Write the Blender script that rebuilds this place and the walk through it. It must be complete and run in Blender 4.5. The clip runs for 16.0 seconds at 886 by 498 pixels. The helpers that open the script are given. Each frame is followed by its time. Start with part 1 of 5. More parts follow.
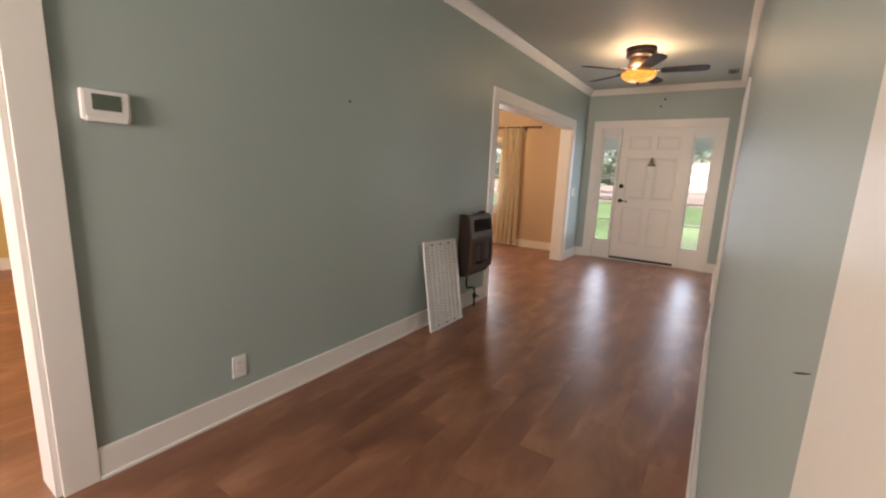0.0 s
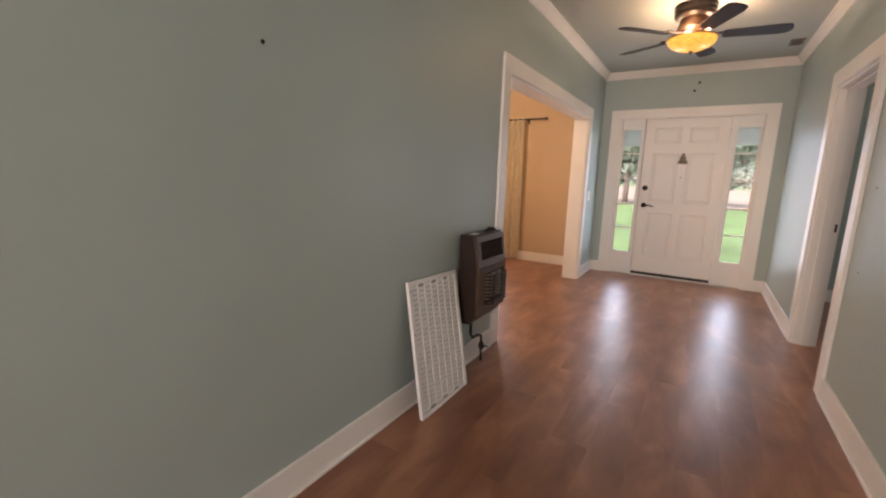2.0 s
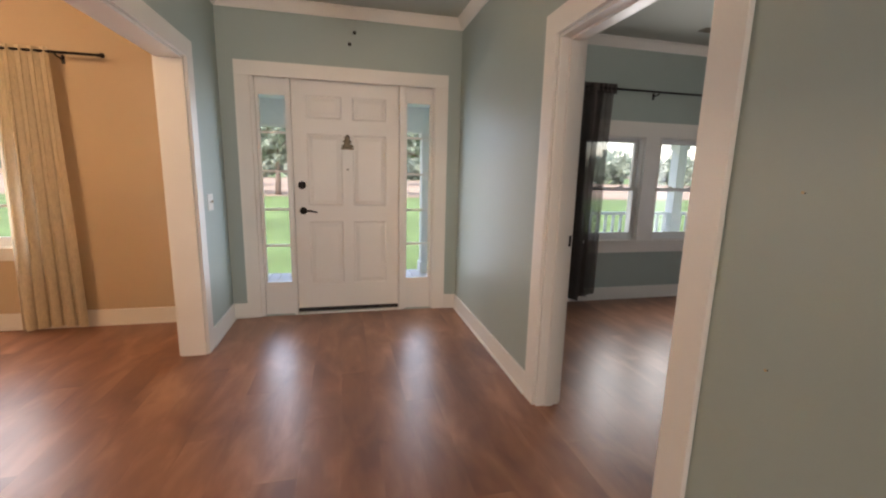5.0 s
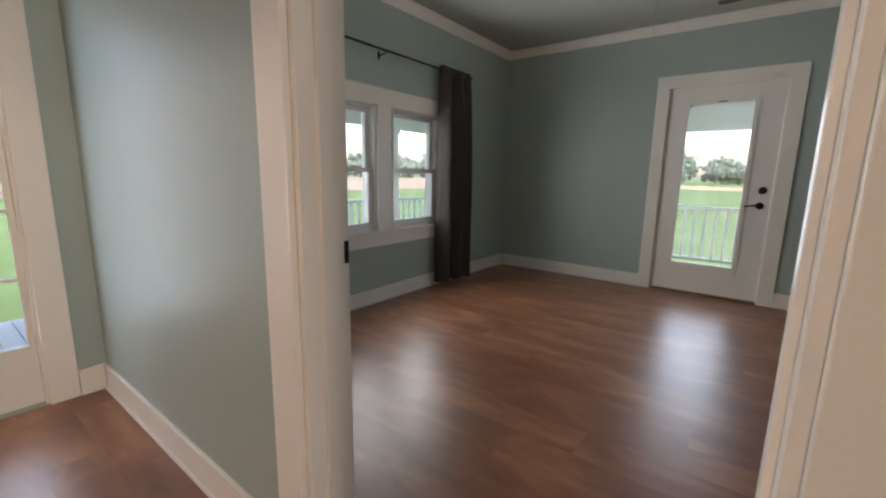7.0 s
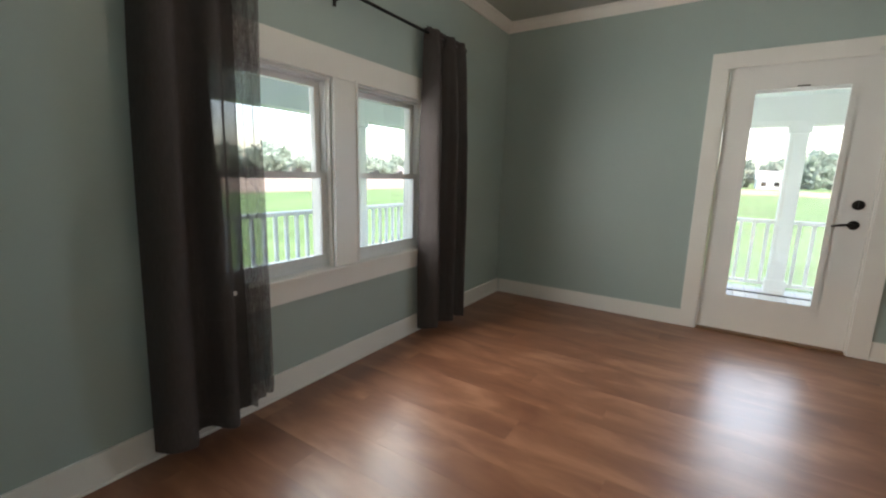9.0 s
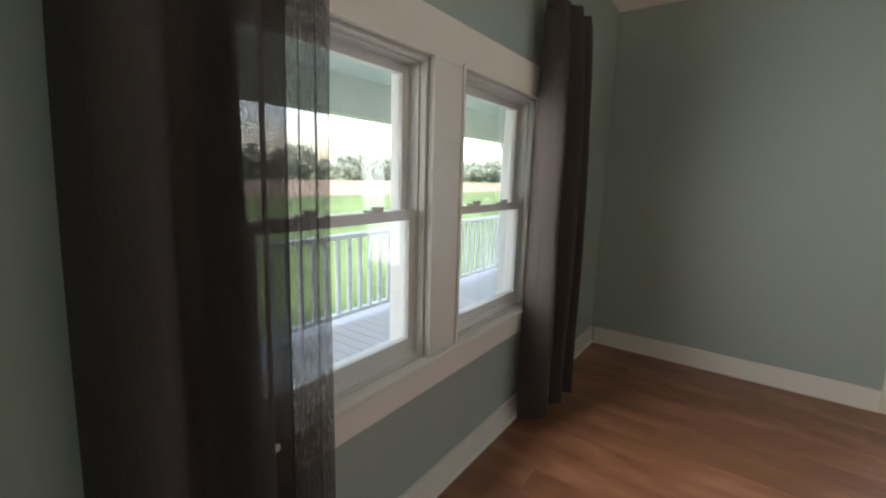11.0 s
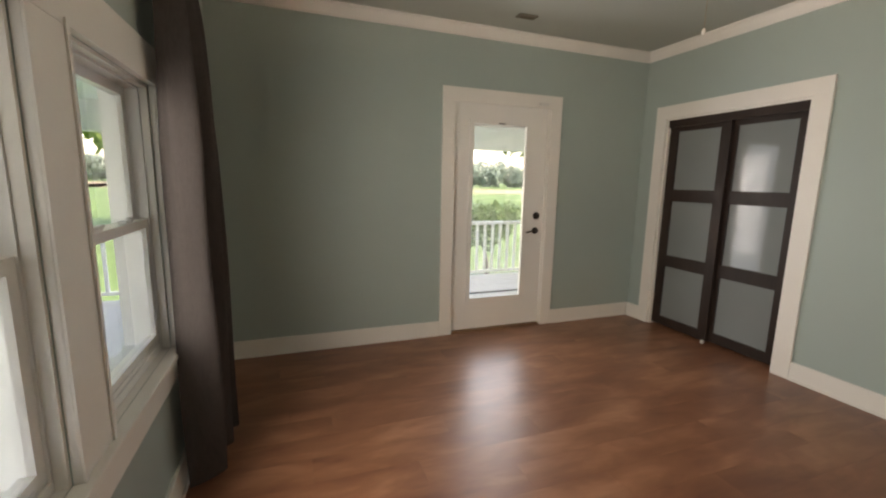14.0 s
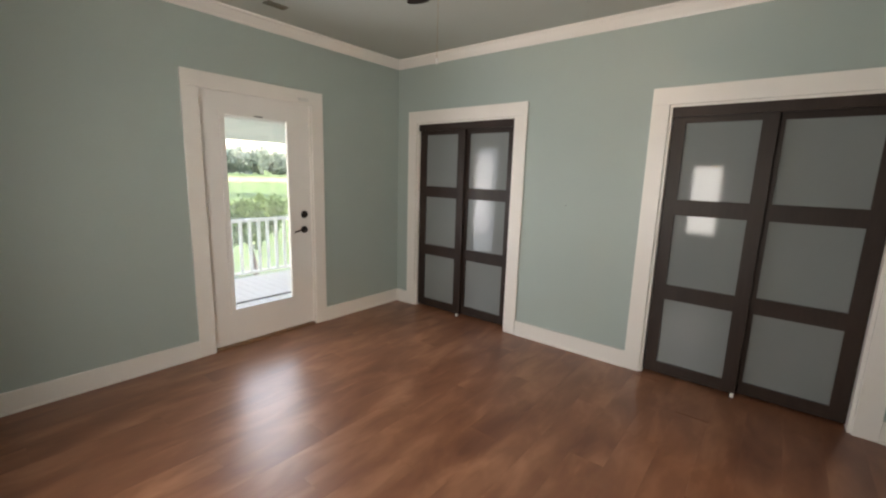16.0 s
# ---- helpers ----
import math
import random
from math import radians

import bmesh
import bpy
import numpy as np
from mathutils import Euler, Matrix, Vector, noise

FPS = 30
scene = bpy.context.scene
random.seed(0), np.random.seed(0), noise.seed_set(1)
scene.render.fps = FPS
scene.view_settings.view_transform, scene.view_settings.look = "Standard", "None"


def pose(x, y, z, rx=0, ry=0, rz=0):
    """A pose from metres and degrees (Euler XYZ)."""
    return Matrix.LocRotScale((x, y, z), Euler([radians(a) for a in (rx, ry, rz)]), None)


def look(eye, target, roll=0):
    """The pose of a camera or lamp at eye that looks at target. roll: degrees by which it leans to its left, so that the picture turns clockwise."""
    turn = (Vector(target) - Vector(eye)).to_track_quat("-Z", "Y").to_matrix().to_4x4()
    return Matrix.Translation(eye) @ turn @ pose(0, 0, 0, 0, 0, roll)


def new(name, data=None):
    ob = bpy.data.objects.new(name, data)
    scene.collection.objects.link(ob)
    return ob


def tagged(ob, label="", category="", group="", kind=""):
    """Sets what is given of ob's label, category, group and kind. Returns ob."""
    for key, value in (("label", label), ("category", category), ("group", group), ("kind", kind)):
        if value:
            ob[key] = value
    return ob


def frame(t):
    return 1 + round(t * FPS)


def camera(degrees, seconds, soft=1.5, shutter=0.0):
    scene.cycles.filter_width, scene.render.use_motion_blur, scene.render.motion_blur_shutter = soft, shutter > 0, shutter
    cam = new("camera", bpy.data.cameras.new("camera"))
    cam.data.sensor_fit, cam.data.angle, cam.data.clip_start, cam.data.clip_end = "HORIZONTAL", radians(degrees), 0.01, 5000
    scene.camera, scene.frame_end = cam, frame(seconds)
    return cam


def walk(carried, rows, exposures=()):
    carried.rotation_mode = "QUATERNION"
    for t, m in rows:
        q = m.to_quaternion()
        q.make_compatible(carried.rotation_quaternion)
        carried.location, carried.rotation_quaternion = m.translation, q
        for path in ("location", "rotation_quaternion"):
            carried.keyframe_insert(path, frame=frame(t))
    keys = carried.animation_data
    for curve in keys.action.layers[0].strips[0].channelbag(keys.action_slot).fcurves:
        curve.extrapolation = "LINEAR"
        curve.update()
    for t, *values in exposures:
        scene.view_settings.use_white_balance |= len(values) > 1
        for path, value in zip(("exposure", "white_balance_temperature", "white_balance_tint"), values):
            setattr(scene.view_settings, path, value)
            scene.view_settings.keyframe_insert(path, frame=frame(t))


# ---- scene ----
cam = camera(93.7, 16.0, soft=2.2)
PATH = [
    (0, (0.356, -0.186, 1.28), (-0.724, 1.458, 0.914), 2.4),
    (0.5, (0.089, -0.062, 1.284), (-1.221, 1.405, 0.92), 2.3),
    (1, (-0.165, 0.12, 1.293), (-1.537, 1.531, 0.933), 2.1),
    (1.5, (-0.246, 0.408, 1.278), (-1.51, 1.917, 0.923), 1.8),
    (2, (-0.334, 0.776, 1.275), (-1.362, 2.455, 0.919), 1.7),
    (2.5, (-0.489, 1.139, 1.251), (-1.239, 2.957, 0.888), 1.8),
    (3, (-0.551, 1.501, 1.308), (-1.067, 3.397, 0.935), 1.7),
    (5.5, (-0.617, 3.34, 1.28), (0.148, 5.155, 0.934), 1.2),
    (6, (-0.511, 3.638, 1.247), (0.587, 5.272, 0.895), 1.2),
    (6.5, (-0.369, 3.944, 1.199), (1.007, 5.352, 0.845), 1.3),
    (7, (-0.138, 4.157, 1.162), (1.428, 5.349, 0.805), 1.1),
    (7.5, (0.082, 4.37, 1.161), (1.785, 5.355, 0.798), 1.1),
    (8, (0.39, 4.567, 1.146), (2.143, 5.456, 0.779), 1.2),
    (8.5, (0.566, 4.787, 1.145), (2.3, 5.716, 0.785), 1.3),
    (9, (0.736, 4.988, 1.206), (2.388, 6.059, 0.851), 1.4),
    (9.5, (0.916, 5.182, 1.246), (2.47, 6.391, 0.896), 1.5),
    (10, (1.087, 5.39, 1.275), (2.576, 6.681, 0.935), 1.3),
    (12.5, (1.285, 6.431, 1.369), (3.208, 6.86, 1.028), 1.8),
    (13, (1.286, 6.428, 1.382), (3.256, 6.494, 1.042), 1.6),
    (13.5, (1.304, 6.39, 1.376), (3.251, 6.072, 1.048), 1.5),
    (14, (1.301, 6.338, 1.37), (3.153, 5.656, 1.048), 1.1),
    (14.5, (1.313, 6.371, 1.432), (3.0, 5.356, 1.081), 1.1),
    (15, (1.346, 6.379, 1.456), (2.864, 5.128, 1.097), 1.4),
    (15.5, (1.318, 6.35, 1.466), (2.695, 4.945, 1.106), 1.5),
    (16, (1.288, 6.317, 1.464), (2.526, 4.787, 1.11), 1.7),
]
# seconds, stops, kelvin, tint
EXPOSURES = [
    (0, 2.42, 7150, 25), (1.5, 2.50, 7100, 27), (3, 2.66, 7200, 31), (5.5, 2.32, 6900, 22), (6.4, 2.30, 6650, 20), (7.3, 2.45, 6800, 21),
    (8, 2.72, 6500, 17), (8.7, 3.0, 6800, 17), (10, 2.85, 6950, 19), (12.5, 2.75, 7550, 20), (13.5, 2.80, 7800, 18), (14.2, 2.82, 8100, 24), (16, 3.02, 7450, 23),
]
walk(cam, [(t, look(eye, aim, roll)) for t, eye, aim, roll in PATH], EXPOSURES)


# ---- world, sun, large lights ----
world = bpy.data.worlds.new("sky")
scene.world = world
world.use_nodes = True
_n = world.node_tree.nodes
_sky = _n.new("ShaderNodeTexSky")
_sky.sky_type = "NISHITA"
_sky.sun_disc = False
_sky.sun_elevation, _sky.sun_rotation = radians(52), radians(215)
_sky.air_density, _sky.dust_density = 1.2, 2.5
world.node_tree.links.new(_sky.outputs[0], _n["Background"].inputs[0])
_n["Background"].inputs[1].default_value = 0.15

SUN = new("sun", bpy.data.lights.new("sun", "SUN"))
SUN.data.energy, SUN.data.angle, SUN.data.color = 1.4, radians(14), (1, 0.95, 0.87)
_az = radians(215)
SUN.matrix_world = look((0, 0, 30), (-30 * math.sin(_az) * 0.78, -30 * math.cos(_az) * 0.78, -8))


def area_lamp(name, eye, target, w, h, power, color=(0.86, 0.95, 1.0), spread=180):
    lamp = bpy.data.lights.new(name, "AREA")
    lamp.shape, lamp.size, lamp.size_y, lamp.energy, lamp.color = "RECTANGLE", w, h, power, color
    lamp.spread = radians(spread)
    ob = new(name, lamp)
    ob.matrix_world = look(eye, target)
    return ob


# skylight coming in through the panes of the windows and glass doors
for _x, _w, _p in ((2.2, 0.36, 1.9), (2.9, 0.5, 2.4)):
    area_lamp("window_daylight", (_x, 6.808, 1.19), (_x, 5.0, 1.19), _w, 0.98, _p, (0.9, 0.98, 0.97), 165)
area_lamp("door_daylight", (4.63, 4.574, 1.09), (3.0, 4.574, 1.05), 0.5, 1.5, 1.7, (0.7, 0.86, 1.0), 150)
for _x in (-1.2, 0.052):
    area_lamp("entry_daylight", (_x, 6.81, 1.08), (_x, 5.0, 1.0), 0.2, 1.5, 1.15, (0.66, 0.84, 1.0))
# two unseen fill lamps added under the porch roof, for the sky's light
area_lamp("porch_fill", (1.05, 7.95, 1.1), (2.9, 6.75, 1.0), 1.1, 1.4, 2.2)
area_lamp("side_porch_fill", (5.75, 6.0, 1.1), (5.2, 4.4, 0.95), 0.9, 1.5, 5)
area_lamp("living_daylight", (-3.715, 6.81, 1.25), (-3.715, 5.0, 1.0), 1.2, 1.1, 6, (0.86, 0.94, 1.0))
# fill lamps added at made-up, unseen windows of den, far room and rear hall
area_lamp("den_fill", (-4.2, -2.45, 1.4), (-3.6, 1.0, 0.8), 1.5, 1.1, 15, (1, 0.95, 0.87))
area_lamp("far_room_fill", (-7.9, -2.45, 1.4), (-7.9, 1.0, 0.8), 1.3, 1.1, 9)
area_lamp("rear_fill", (-0.5, -3.25, 1.45), (-1.5, 0.6, 2.0), 1.3, 1.0, 13, (1, 0.94, 0.86), 120)


# ---- materials ----
def material(name, color, rough=0.5, metal=0.0, spread=0.08, scale=6.0, fine=180.0, bump=0.08, stretch=(1, 1, 1), gloss=0.5, coord="Object"):
    """Two scales of variation round a base colour: broad stains and fine grain, with relief."""
    m = bpy.data.materials.new(name)
    m.use_nodes = True
    t = m.node_tree
    b = t.nodes["Principled BSDF"]
    b.inputs["Roughness"].default_value, b.inputs["Metallic"].default_value = rough, metal
    b.inputs["Specular IOR Level"].default_value = gloss
    c = t.nodes.new("ShaderNodeTexCoord")
    mp = t.nodes.new("ShaderNodeMapping")
    mp.inputs["Scale"].default_value = stretch
    t.links.new(c.outputs[coord], mp.inputs[0])
    broad, grain = t.nodes.new("ShaderNodeTexNoise"), t.nodes.new("ShaderNodeTexNoise")
    for node, s in ((broad, scale), (grain, fine)):
        node.inputs["Scale"].default_value, node.inputs["Detail"].default_value = s, 4
        t.links.new(mp.outputs[0], node.inputs["Vector"])
    add = t.nodes.new("ShaderNodeMath")
    add.operation = "MULTIPLY_ADD"
    add.inputs[1].default_value = 0.45
    t.links.new(grain.outputs[0], add.inputs[0])
    t.links.new(broad.outputs[0], add.inputs[2])
    ramp = t.nodes.new("ShaderNodeValToRGB")
    ramp.color_ramp.elements[0].position, ramp.color_ramp.elements[1].position = 0.45, 1.0
    ramp.color_ramp.elements[0].color = (*[v * (1 - spread) for v in color], 1)
    ramp.color_ramp.elements[1].color = (*[min(1, v * (1 + spread)) for v in color], 1)
    t.links.new(add.outputs[0], ramp.inputs[0])
    t.links.new(ramp.outputs[0], b.inputs["Base Color"])
    bp = t.nodes.new("ShaderNodeBump")
    bp.inputs["Strength"].default_value, bp.inputs["Distance"].default_value = bump, 0.004
    t.links.new(add.outputs[0], bp.inputs["Height"])
    t.links.new(bp.outputs[0], b.inputs["Normal"])
    return m


def plank_material():
    """Brown vinyl wood: a tone for each plank, long grain, cloudy stains."""
    m = bpy.data.materials.new("brown_wood_plank")
    m.use_nodes = True
    t = m.node_tree
    b = t.nodes["Principled BSDF"]
    c, info = t.nodes.new("ShaderNodeTexCoord"), t.nodes.new("ShaderNodeObjectInfo")
    geo = t.nodes.new("ShaderNodeNewGeometry")
    shift = t.nodes.new("ShaderNodeVectorMath")
    shift.operation = "MULTIPLY_ADD"
    shift.inputs[1].default_value = (13, 29, 7)
    mp = t.nodes.new("ShaderNodeMapping")
    rnd = t.nodes.new("ShaderNodeMath")
    rnd.operation = "ADD"
    t.links.new(info.outputs["Random"], rnd.inputs[0])
    t.links.new(geo.outputs["Random Per Island"], rnd.inputs[1])
    comb = t.nodes.new("ShaderNodeCombineXYZ")
    for k in range(3):
        t.links.new(rnd.outputs[0], comb.inputs[k])
    t.links.new(comb.outputs[0], shift.inputs[0])
    t.links.new(c.outputs["Object"], shift.inputs[2])
    t.links.new(shift.outputs[0], mp.inputs[0])
    mp.inputs["Scale"].default_value = (1, 0.3, 1)
    grain, cloud = t.nodes.new("ShaderNodeTexNoise"), t.nodes.new("ShaderNodeTexNoise")
    grain.inputs["Scale"].default_value, grain.inputs["Detail"].default_value, grain.inputs["Distortion"].default_value = 34, 6, 0.4
    cloud.inputs["Scale"].default_value, cloud.inputs["Detail"].default_value = 5.5, 3
    cloud.inputs["Distortion"].default_value = 0.5
    t.links.new(mp.outputs[0], grain.inputs["Vector"])
    spot = t.nodes.new("ShaderNodeVectorMath")
    spot.operation = "MULTIPLY_ADD"
    spot.inputs[1].default_value = (0.05, 0.16, 0.4)
    t.links.new(comb.outputs[0], spot.inputs[0])
    t.links.new(geo.outputs["Position"], spot.inputs[2])
    broad = t.nodes.new("ShaderNodeMapping")
    broad.inputs["Scale"].default_value = (1, 0.36, 1)
    t.links.new(spot.outputs[0], broad.inputs[0])
    t.links.new(broad.outputs[0], cloud.inputs["Vector"])
    mix = t.nodes.new("ShaderNodeMath")
    mix.operation = "MULTIPLY_ADD"
    mix.inputs[1].default_value = 0.13
    t.links.new(grain.outputs[0], mix.inputs[0])
    t.links.new(cloud.outputs[0], mix.inputs[2])
    tone = t.nodes.new("ShaderNodeMath")
    tone.operation = "MULTIPLY_ADD"
    tone.inputs[1].default_value = 0.04
    fr = t.nodes.new("ShaderNodeMath")
    fr.operation = "FRACT"
    t.links.new(rnd.outputs[0], fr.inputs[0])
    t.links.new(fr.outputs[0], tone.inputs[0])
    t.links.new(mix.outputs[0], tone.inputs[2])
    ramp = t.nodes.new("ShaderNodeValToRGB")
    e = ramp.color_ramp.elements
    e[0].position, e[0].color = 0.38, PLANK_DARK
    e[1].position, e[1].color = 0.84, PLANK_LIGHT
    mid = ramp.color_ramp.elements.new(0.6)
    mid.color = PLANK_MID
    t.links.new(tone.outputs[0], ramp.inputs[0])
    t.links.new(ramp.outputs[0], b.inputs["Base Color"])
    rr = t.nodes.new("ShaderNodeMapRange")
    rr.inputs["To Min"].default_value, rr.inputs["To Max"].default_value = 0.29, 0.4
    wear = t.nodes.new("ShaderNodeTexNoise")
    wear.inputs["Scale"].default_value, wear.inputs["Detail"].default_value = 2.2, 5
    t.links.new(geo.outputs["Position"], wear.inputs["Vector"])
    t.links.new(wear.outputs[0], rr.inputs[0])
    b.inputs["Specular IOR Level"].default_value = 0.65
    t.links.new(rr.outputs[0], b.inputs["Roughness"])
    bp = t.nodes.new("ShaderNodeBump")
    bp.inputs["Strength"].default_value, bp.inputs["Distance"].default_value = 0.03, 0.001
    t.links.new(grain.outputs[0], bp.inputs["Height"])
    t.links.new(bp.outputs[0], b.inputs["Normal"])
    return m


PLANK_DARK, PLANK_MID, PLANK_LIGHT = (0.165, 0.063, 0.034, 1), (0.25, 0.104, 0.055, 1), (0.395, 0.19, 0.108, 1)


def glass_material(name="clear_glass", rough=0.0, tint=(1, 1, 1)):
    m = bpy.data.materials.new(name)
    m.use_nodes = True
    b = m.node_tree.nodes["Principled BSDF"]
    b.inputs["Base Color"].default_value = (*tint, 1)
    b.inputs["Transmission Weight"].default_value, b.inputs["Roughness"].default_value = 1.0, rough
    b.inputs["IOR"].default_value = 1.45
    return m


def cloth_material(name, color, sheer=0.25, back=0.35, weave=900.0, gaps=0.0):
    """Woven cloth: matt, lets some light through, and has open gaps between its threads."""
    m = bpy.data.materials.new(name)
    m.use_nodes = True
    t = m.node_tree
    t.nodes.remove(t.nodes["Principled BSDF"])
    out = t.nodes["Material Output"]
    d, tr, clear = t.nodes.new("ShaderNodeBsdfDiffuse"), t.nodes.new("ShaderNodeBsdfTranslucent"), t.nodes.new("ShaderNodeBsdfTransparent")
    c, n = t.nodes.new("ShaderNodeTexCoord"), t.nodes.new("ShaderNodeTexNoise")
    mp = t.nodes.new("ShaderNodeMapping")
    mp.inputs["Scale"].default_value = (1, 1, 0.12)
    t.links.new(c.outputs["Object"], mp.inputs[0])
    t.links.new(mp.outputs[0], n.inputs["Vector"])
    n.inputs["Scale"].default_value, n.inputs["Detail"].default_value = weave * 0.25, 5
    ramp = t.nodes.new("ShaderNodeValToRGB")
    ramp.color_ramp.elements[0].position, ramp.color_ramp.elements[1].position = 0.3, 0.75
    ramp.color_ramp.elements[0].color = (*[v * 0.86 for v in color], 1)
    ramp.color_ramp.elements[1].color = (*[min(1, v * 1.14) for v in color], 1)
    t.links.new(n.outputs[0], ramp.inputs[0])
    t.links.new(ramp.outputs[0], d.inputs[0])
    t.links.new(ramp.outputs[0], tr.inputs[0])
    a, b = t.nodes.new("ShaderNodeMixShader"), t.nodes.new("ShaderNodeMixShader")
    a.inputs[0].default_value = back
    t.links.new(d.outputs[0], a.inputs[1])
    t.links.new(tr.outputs[0], a.inputs[2])
    rg = t.nodes.new("ShaderNodeMapRange")
    rg.inputs[1].default_value, rg.inputs[2].default_value = 0.35, 0.65
    rg.inputs["To Min"].default_value, rg.inputs["To Max"].default_value = sheer * 0.8, sheer * 1.2
    t.links.new(n.outputs[0], rg.inputs[0])
    t.links.new(rg.outputs[0], b.inputs[0])
    if gaps:
        slub, open_part, both = t.nodes.new("ShaderNodeTexNoise"), t.nodes.new("ShaderNodeMapRange"), t.nodes.new("ShaderNodeMath")
        both.operation = "ADD"
        slub.inputs["Scale"].default_value, slub.inputs["Detail"].default_value = 760, 2
        m2 = t.nodes.new("ShaderNodeMapping")
        m2.inputs["Scale"].default_value = (1, 1, 0.6)
        t.links.new(c.outputs["Object"], m2.inputs[0])
        t.links.new(m2.outputs[0], slub.inputs["Vector"])
        t.links.new(slub.outputs[0], open_part.inputs[0])
        open_part.inputs[1].default_value, open_part.inputs[2].default_value = 0.52, 0.66
        open_part.inputs["To Max"].default_value = gaps
        t.links.new(rg.outputs[0], both.inputs[0])
        t.links.new(open_part.outputs[0], both.inputs[1])
        t.links.new(both.outputs[0], b.inputs[0])
    t.links.new(a.outputs[0], b.inputs[1])
    t.links.new(clear.outputs[0], b.inputs[2])
    t.links.new(b.outputs[0], out.inputs[0])
    return m


def glow_material(name, color, strength):
    m = bpy.data.materials.new(name)
    m.use_nodes = True
    t = m.node_tree
    b = t.nodes["Principled BSDF"]
    n = t.nodes.new("ShaderNodeTexNoise")
    n.inputs["Scale"].default_value, n.inputs["Detail"].default_value = 9, 4
    ramp = t.nodes.new("ShaderNodeValToRGB")
    ramp.color_ramp.elements[0].position, ramp.color_ramp.elements[1].position = 0.35, 0.7
    ramp.color_ramp.elements[0].color = (*[v * 0.62 for v in color], 1)
    ramp.color_ramp.elements[1].color = (*color, 1)
    t.links.new(n.outputs[0], ramp.inputs[0])
    t.links.new(ramp.outputs[0], b.inputs["Base Color"])
    t.links.new(ramp.outputs[0], b.inputs["Emission Color"])
    b.inputs["Emission Strength"].default_value, b.inputs["Roughness"].default_value = strength, 0.25
    return m


SAGE = material("sage_wall_paint", (0.365, 0.44, 0.415), 0.44, spread=0.03, scale=1.3, fine=260, bump=0.05, gloss=0.4)
CEIL = material("ceiling_paint", (0.45, 0.475, 0.43), 0.6, spread=0.03, scale=1.2, fine=200, bump=0.06, gloss=0.3)
TAN = material("tan_wall_paint", (0.56, 0.43, 0.29), 0.55, spread=0.03, scale=1.3, fine=260, bump=0.05, gloss=0.3)
YELLOW = material("yellow_wall_paint", (0.66, 0.5, 0.2), 0.55, spread=0.03, scale=1.3, fine=260, bump=0.05, gloss=0.3)
GREYBLUE = material("blue_grey_wall_paint", (0.36, 0.42, 0.47), 0.55, spread=0.03, scale=1.3, fine=260, bump=0.05, gloss=0.3)
TRIM = material("white_trim_paint", (0.8, 0.775, 0.73), 0.33, spread=0.03, scale=3, fine=120, bump=0.05)
DOORWHITE = material("white_door_paint", (0.8, 0.785, 0.755), 0.36, spread=0.025, scale=2.5, fine=150, bump=0.04)
VINYL = material("white_vinyl", (0.8, 0.8, 0.79), 0.3, spread=0.02, scale=5, fine=200, bump=0.02)
PLASTIC = material("white_plastic", (0.78, 0.77, 0.74), 0.35, spread=0.02, scale=20, fine=300, bump=0.02)
SCREEN = material("grey_green_display", (0.1, 0.13, 0.1), 0.25, spread=0.1, scale=20, fine=300, bump=0.0)
BLACKMETAL = material("oil_rubbed_bronze", (0.02, 0.017, 0.015), 0.35, 0.7, spread=0.3, scale=30, fine=300, bump=0.03)
BRASS = material("brass_hinge", (0.5, 0.4, 0.25), 0.35, 0.9, spread=0.2, scale=60, fine=400, bump=0.03)
PEWTER = material("pewter_knocker", (0.13, 0.105, 0.07), 0.4, 0.85, spread=0.3, scale=60, fine=400, bump=0.05)
ESPRESSO = material("espresso_wood", (0.03, 0.019, 0.015), 0.45, spread=0.35, scale=5, fine=60, bump=0.1, stretch=(1, 1, 0.12), gloss=0.3)
HEATBROWN = material("brown_enamel", (0.02, 0.01, 0.006), 0.45, 0.0, spread=0.2, scale=12, fine=240, bump=0.04, gloss=0.3)
HEATTAN = material("bronze_enamel", (0.07, 0.038, 0.02), 0.45, 0.0, spread=0.15, scale=12, fine=240, bump=0.04, gloss=0.3)
# plain black of small parts, also painted in for shade in slots and recesses
FLATBLACK = material("flat_black", (0.008, 0.007, 0.006), 0.8, spread=0.3, scale=20, fine=200, bump=0.05)
CERAMIC = material("pale_ceramic", (0.2, 0.17, 0.13), 0.7, spread=0.2, scale=40, fine=200, bump=0.2)
GRILLE = material("white_grille_paint", (0.72, 0.71, 0.68), 0.45, spread=0.08, scale=14, fine=160, bump=0.05)
GREYBACKING = material("grey_backing", (0.34, 0.33, 0.31), 0.9, spread=0.1, scale=20, fine=200, bump=0.1)
VENT = material("tan_vent_metal", (0.16, 0.145, 0.11), 0.5, 0.2, spread=0.15, scale=20, fine=200, bump=0.02)
BLADE = material("dark_walnut_blade", (0.022, 0.013, 0.01), 0.55, spread=0.35, scale=9, fine=80, bump=0.06, stretch=(0.2, 1, 1), gloss=0.2)
FANMETAL = material("antique_copper", (0.3, 0.17, 0.11), 0.3, 0.8, spread=0.25, scale=18, fine=220, bump=0.05)
FANDARK = material("dark_bronze", (0.045, 0.032, 0.026), 0.4, 0.6, spread=0.3, scale=18, fine=220, bump=0.05)
AMBER = glow_material("amber_glass", (1.0, 0.47, 0.08), 0.24)
THRESH = material("oak_threshold", (0.2, 0.11, 0.06), 0.45, spread=0.3, scale=8, fine=80, bump=0.1, stretch=(1, 0.2, 1))
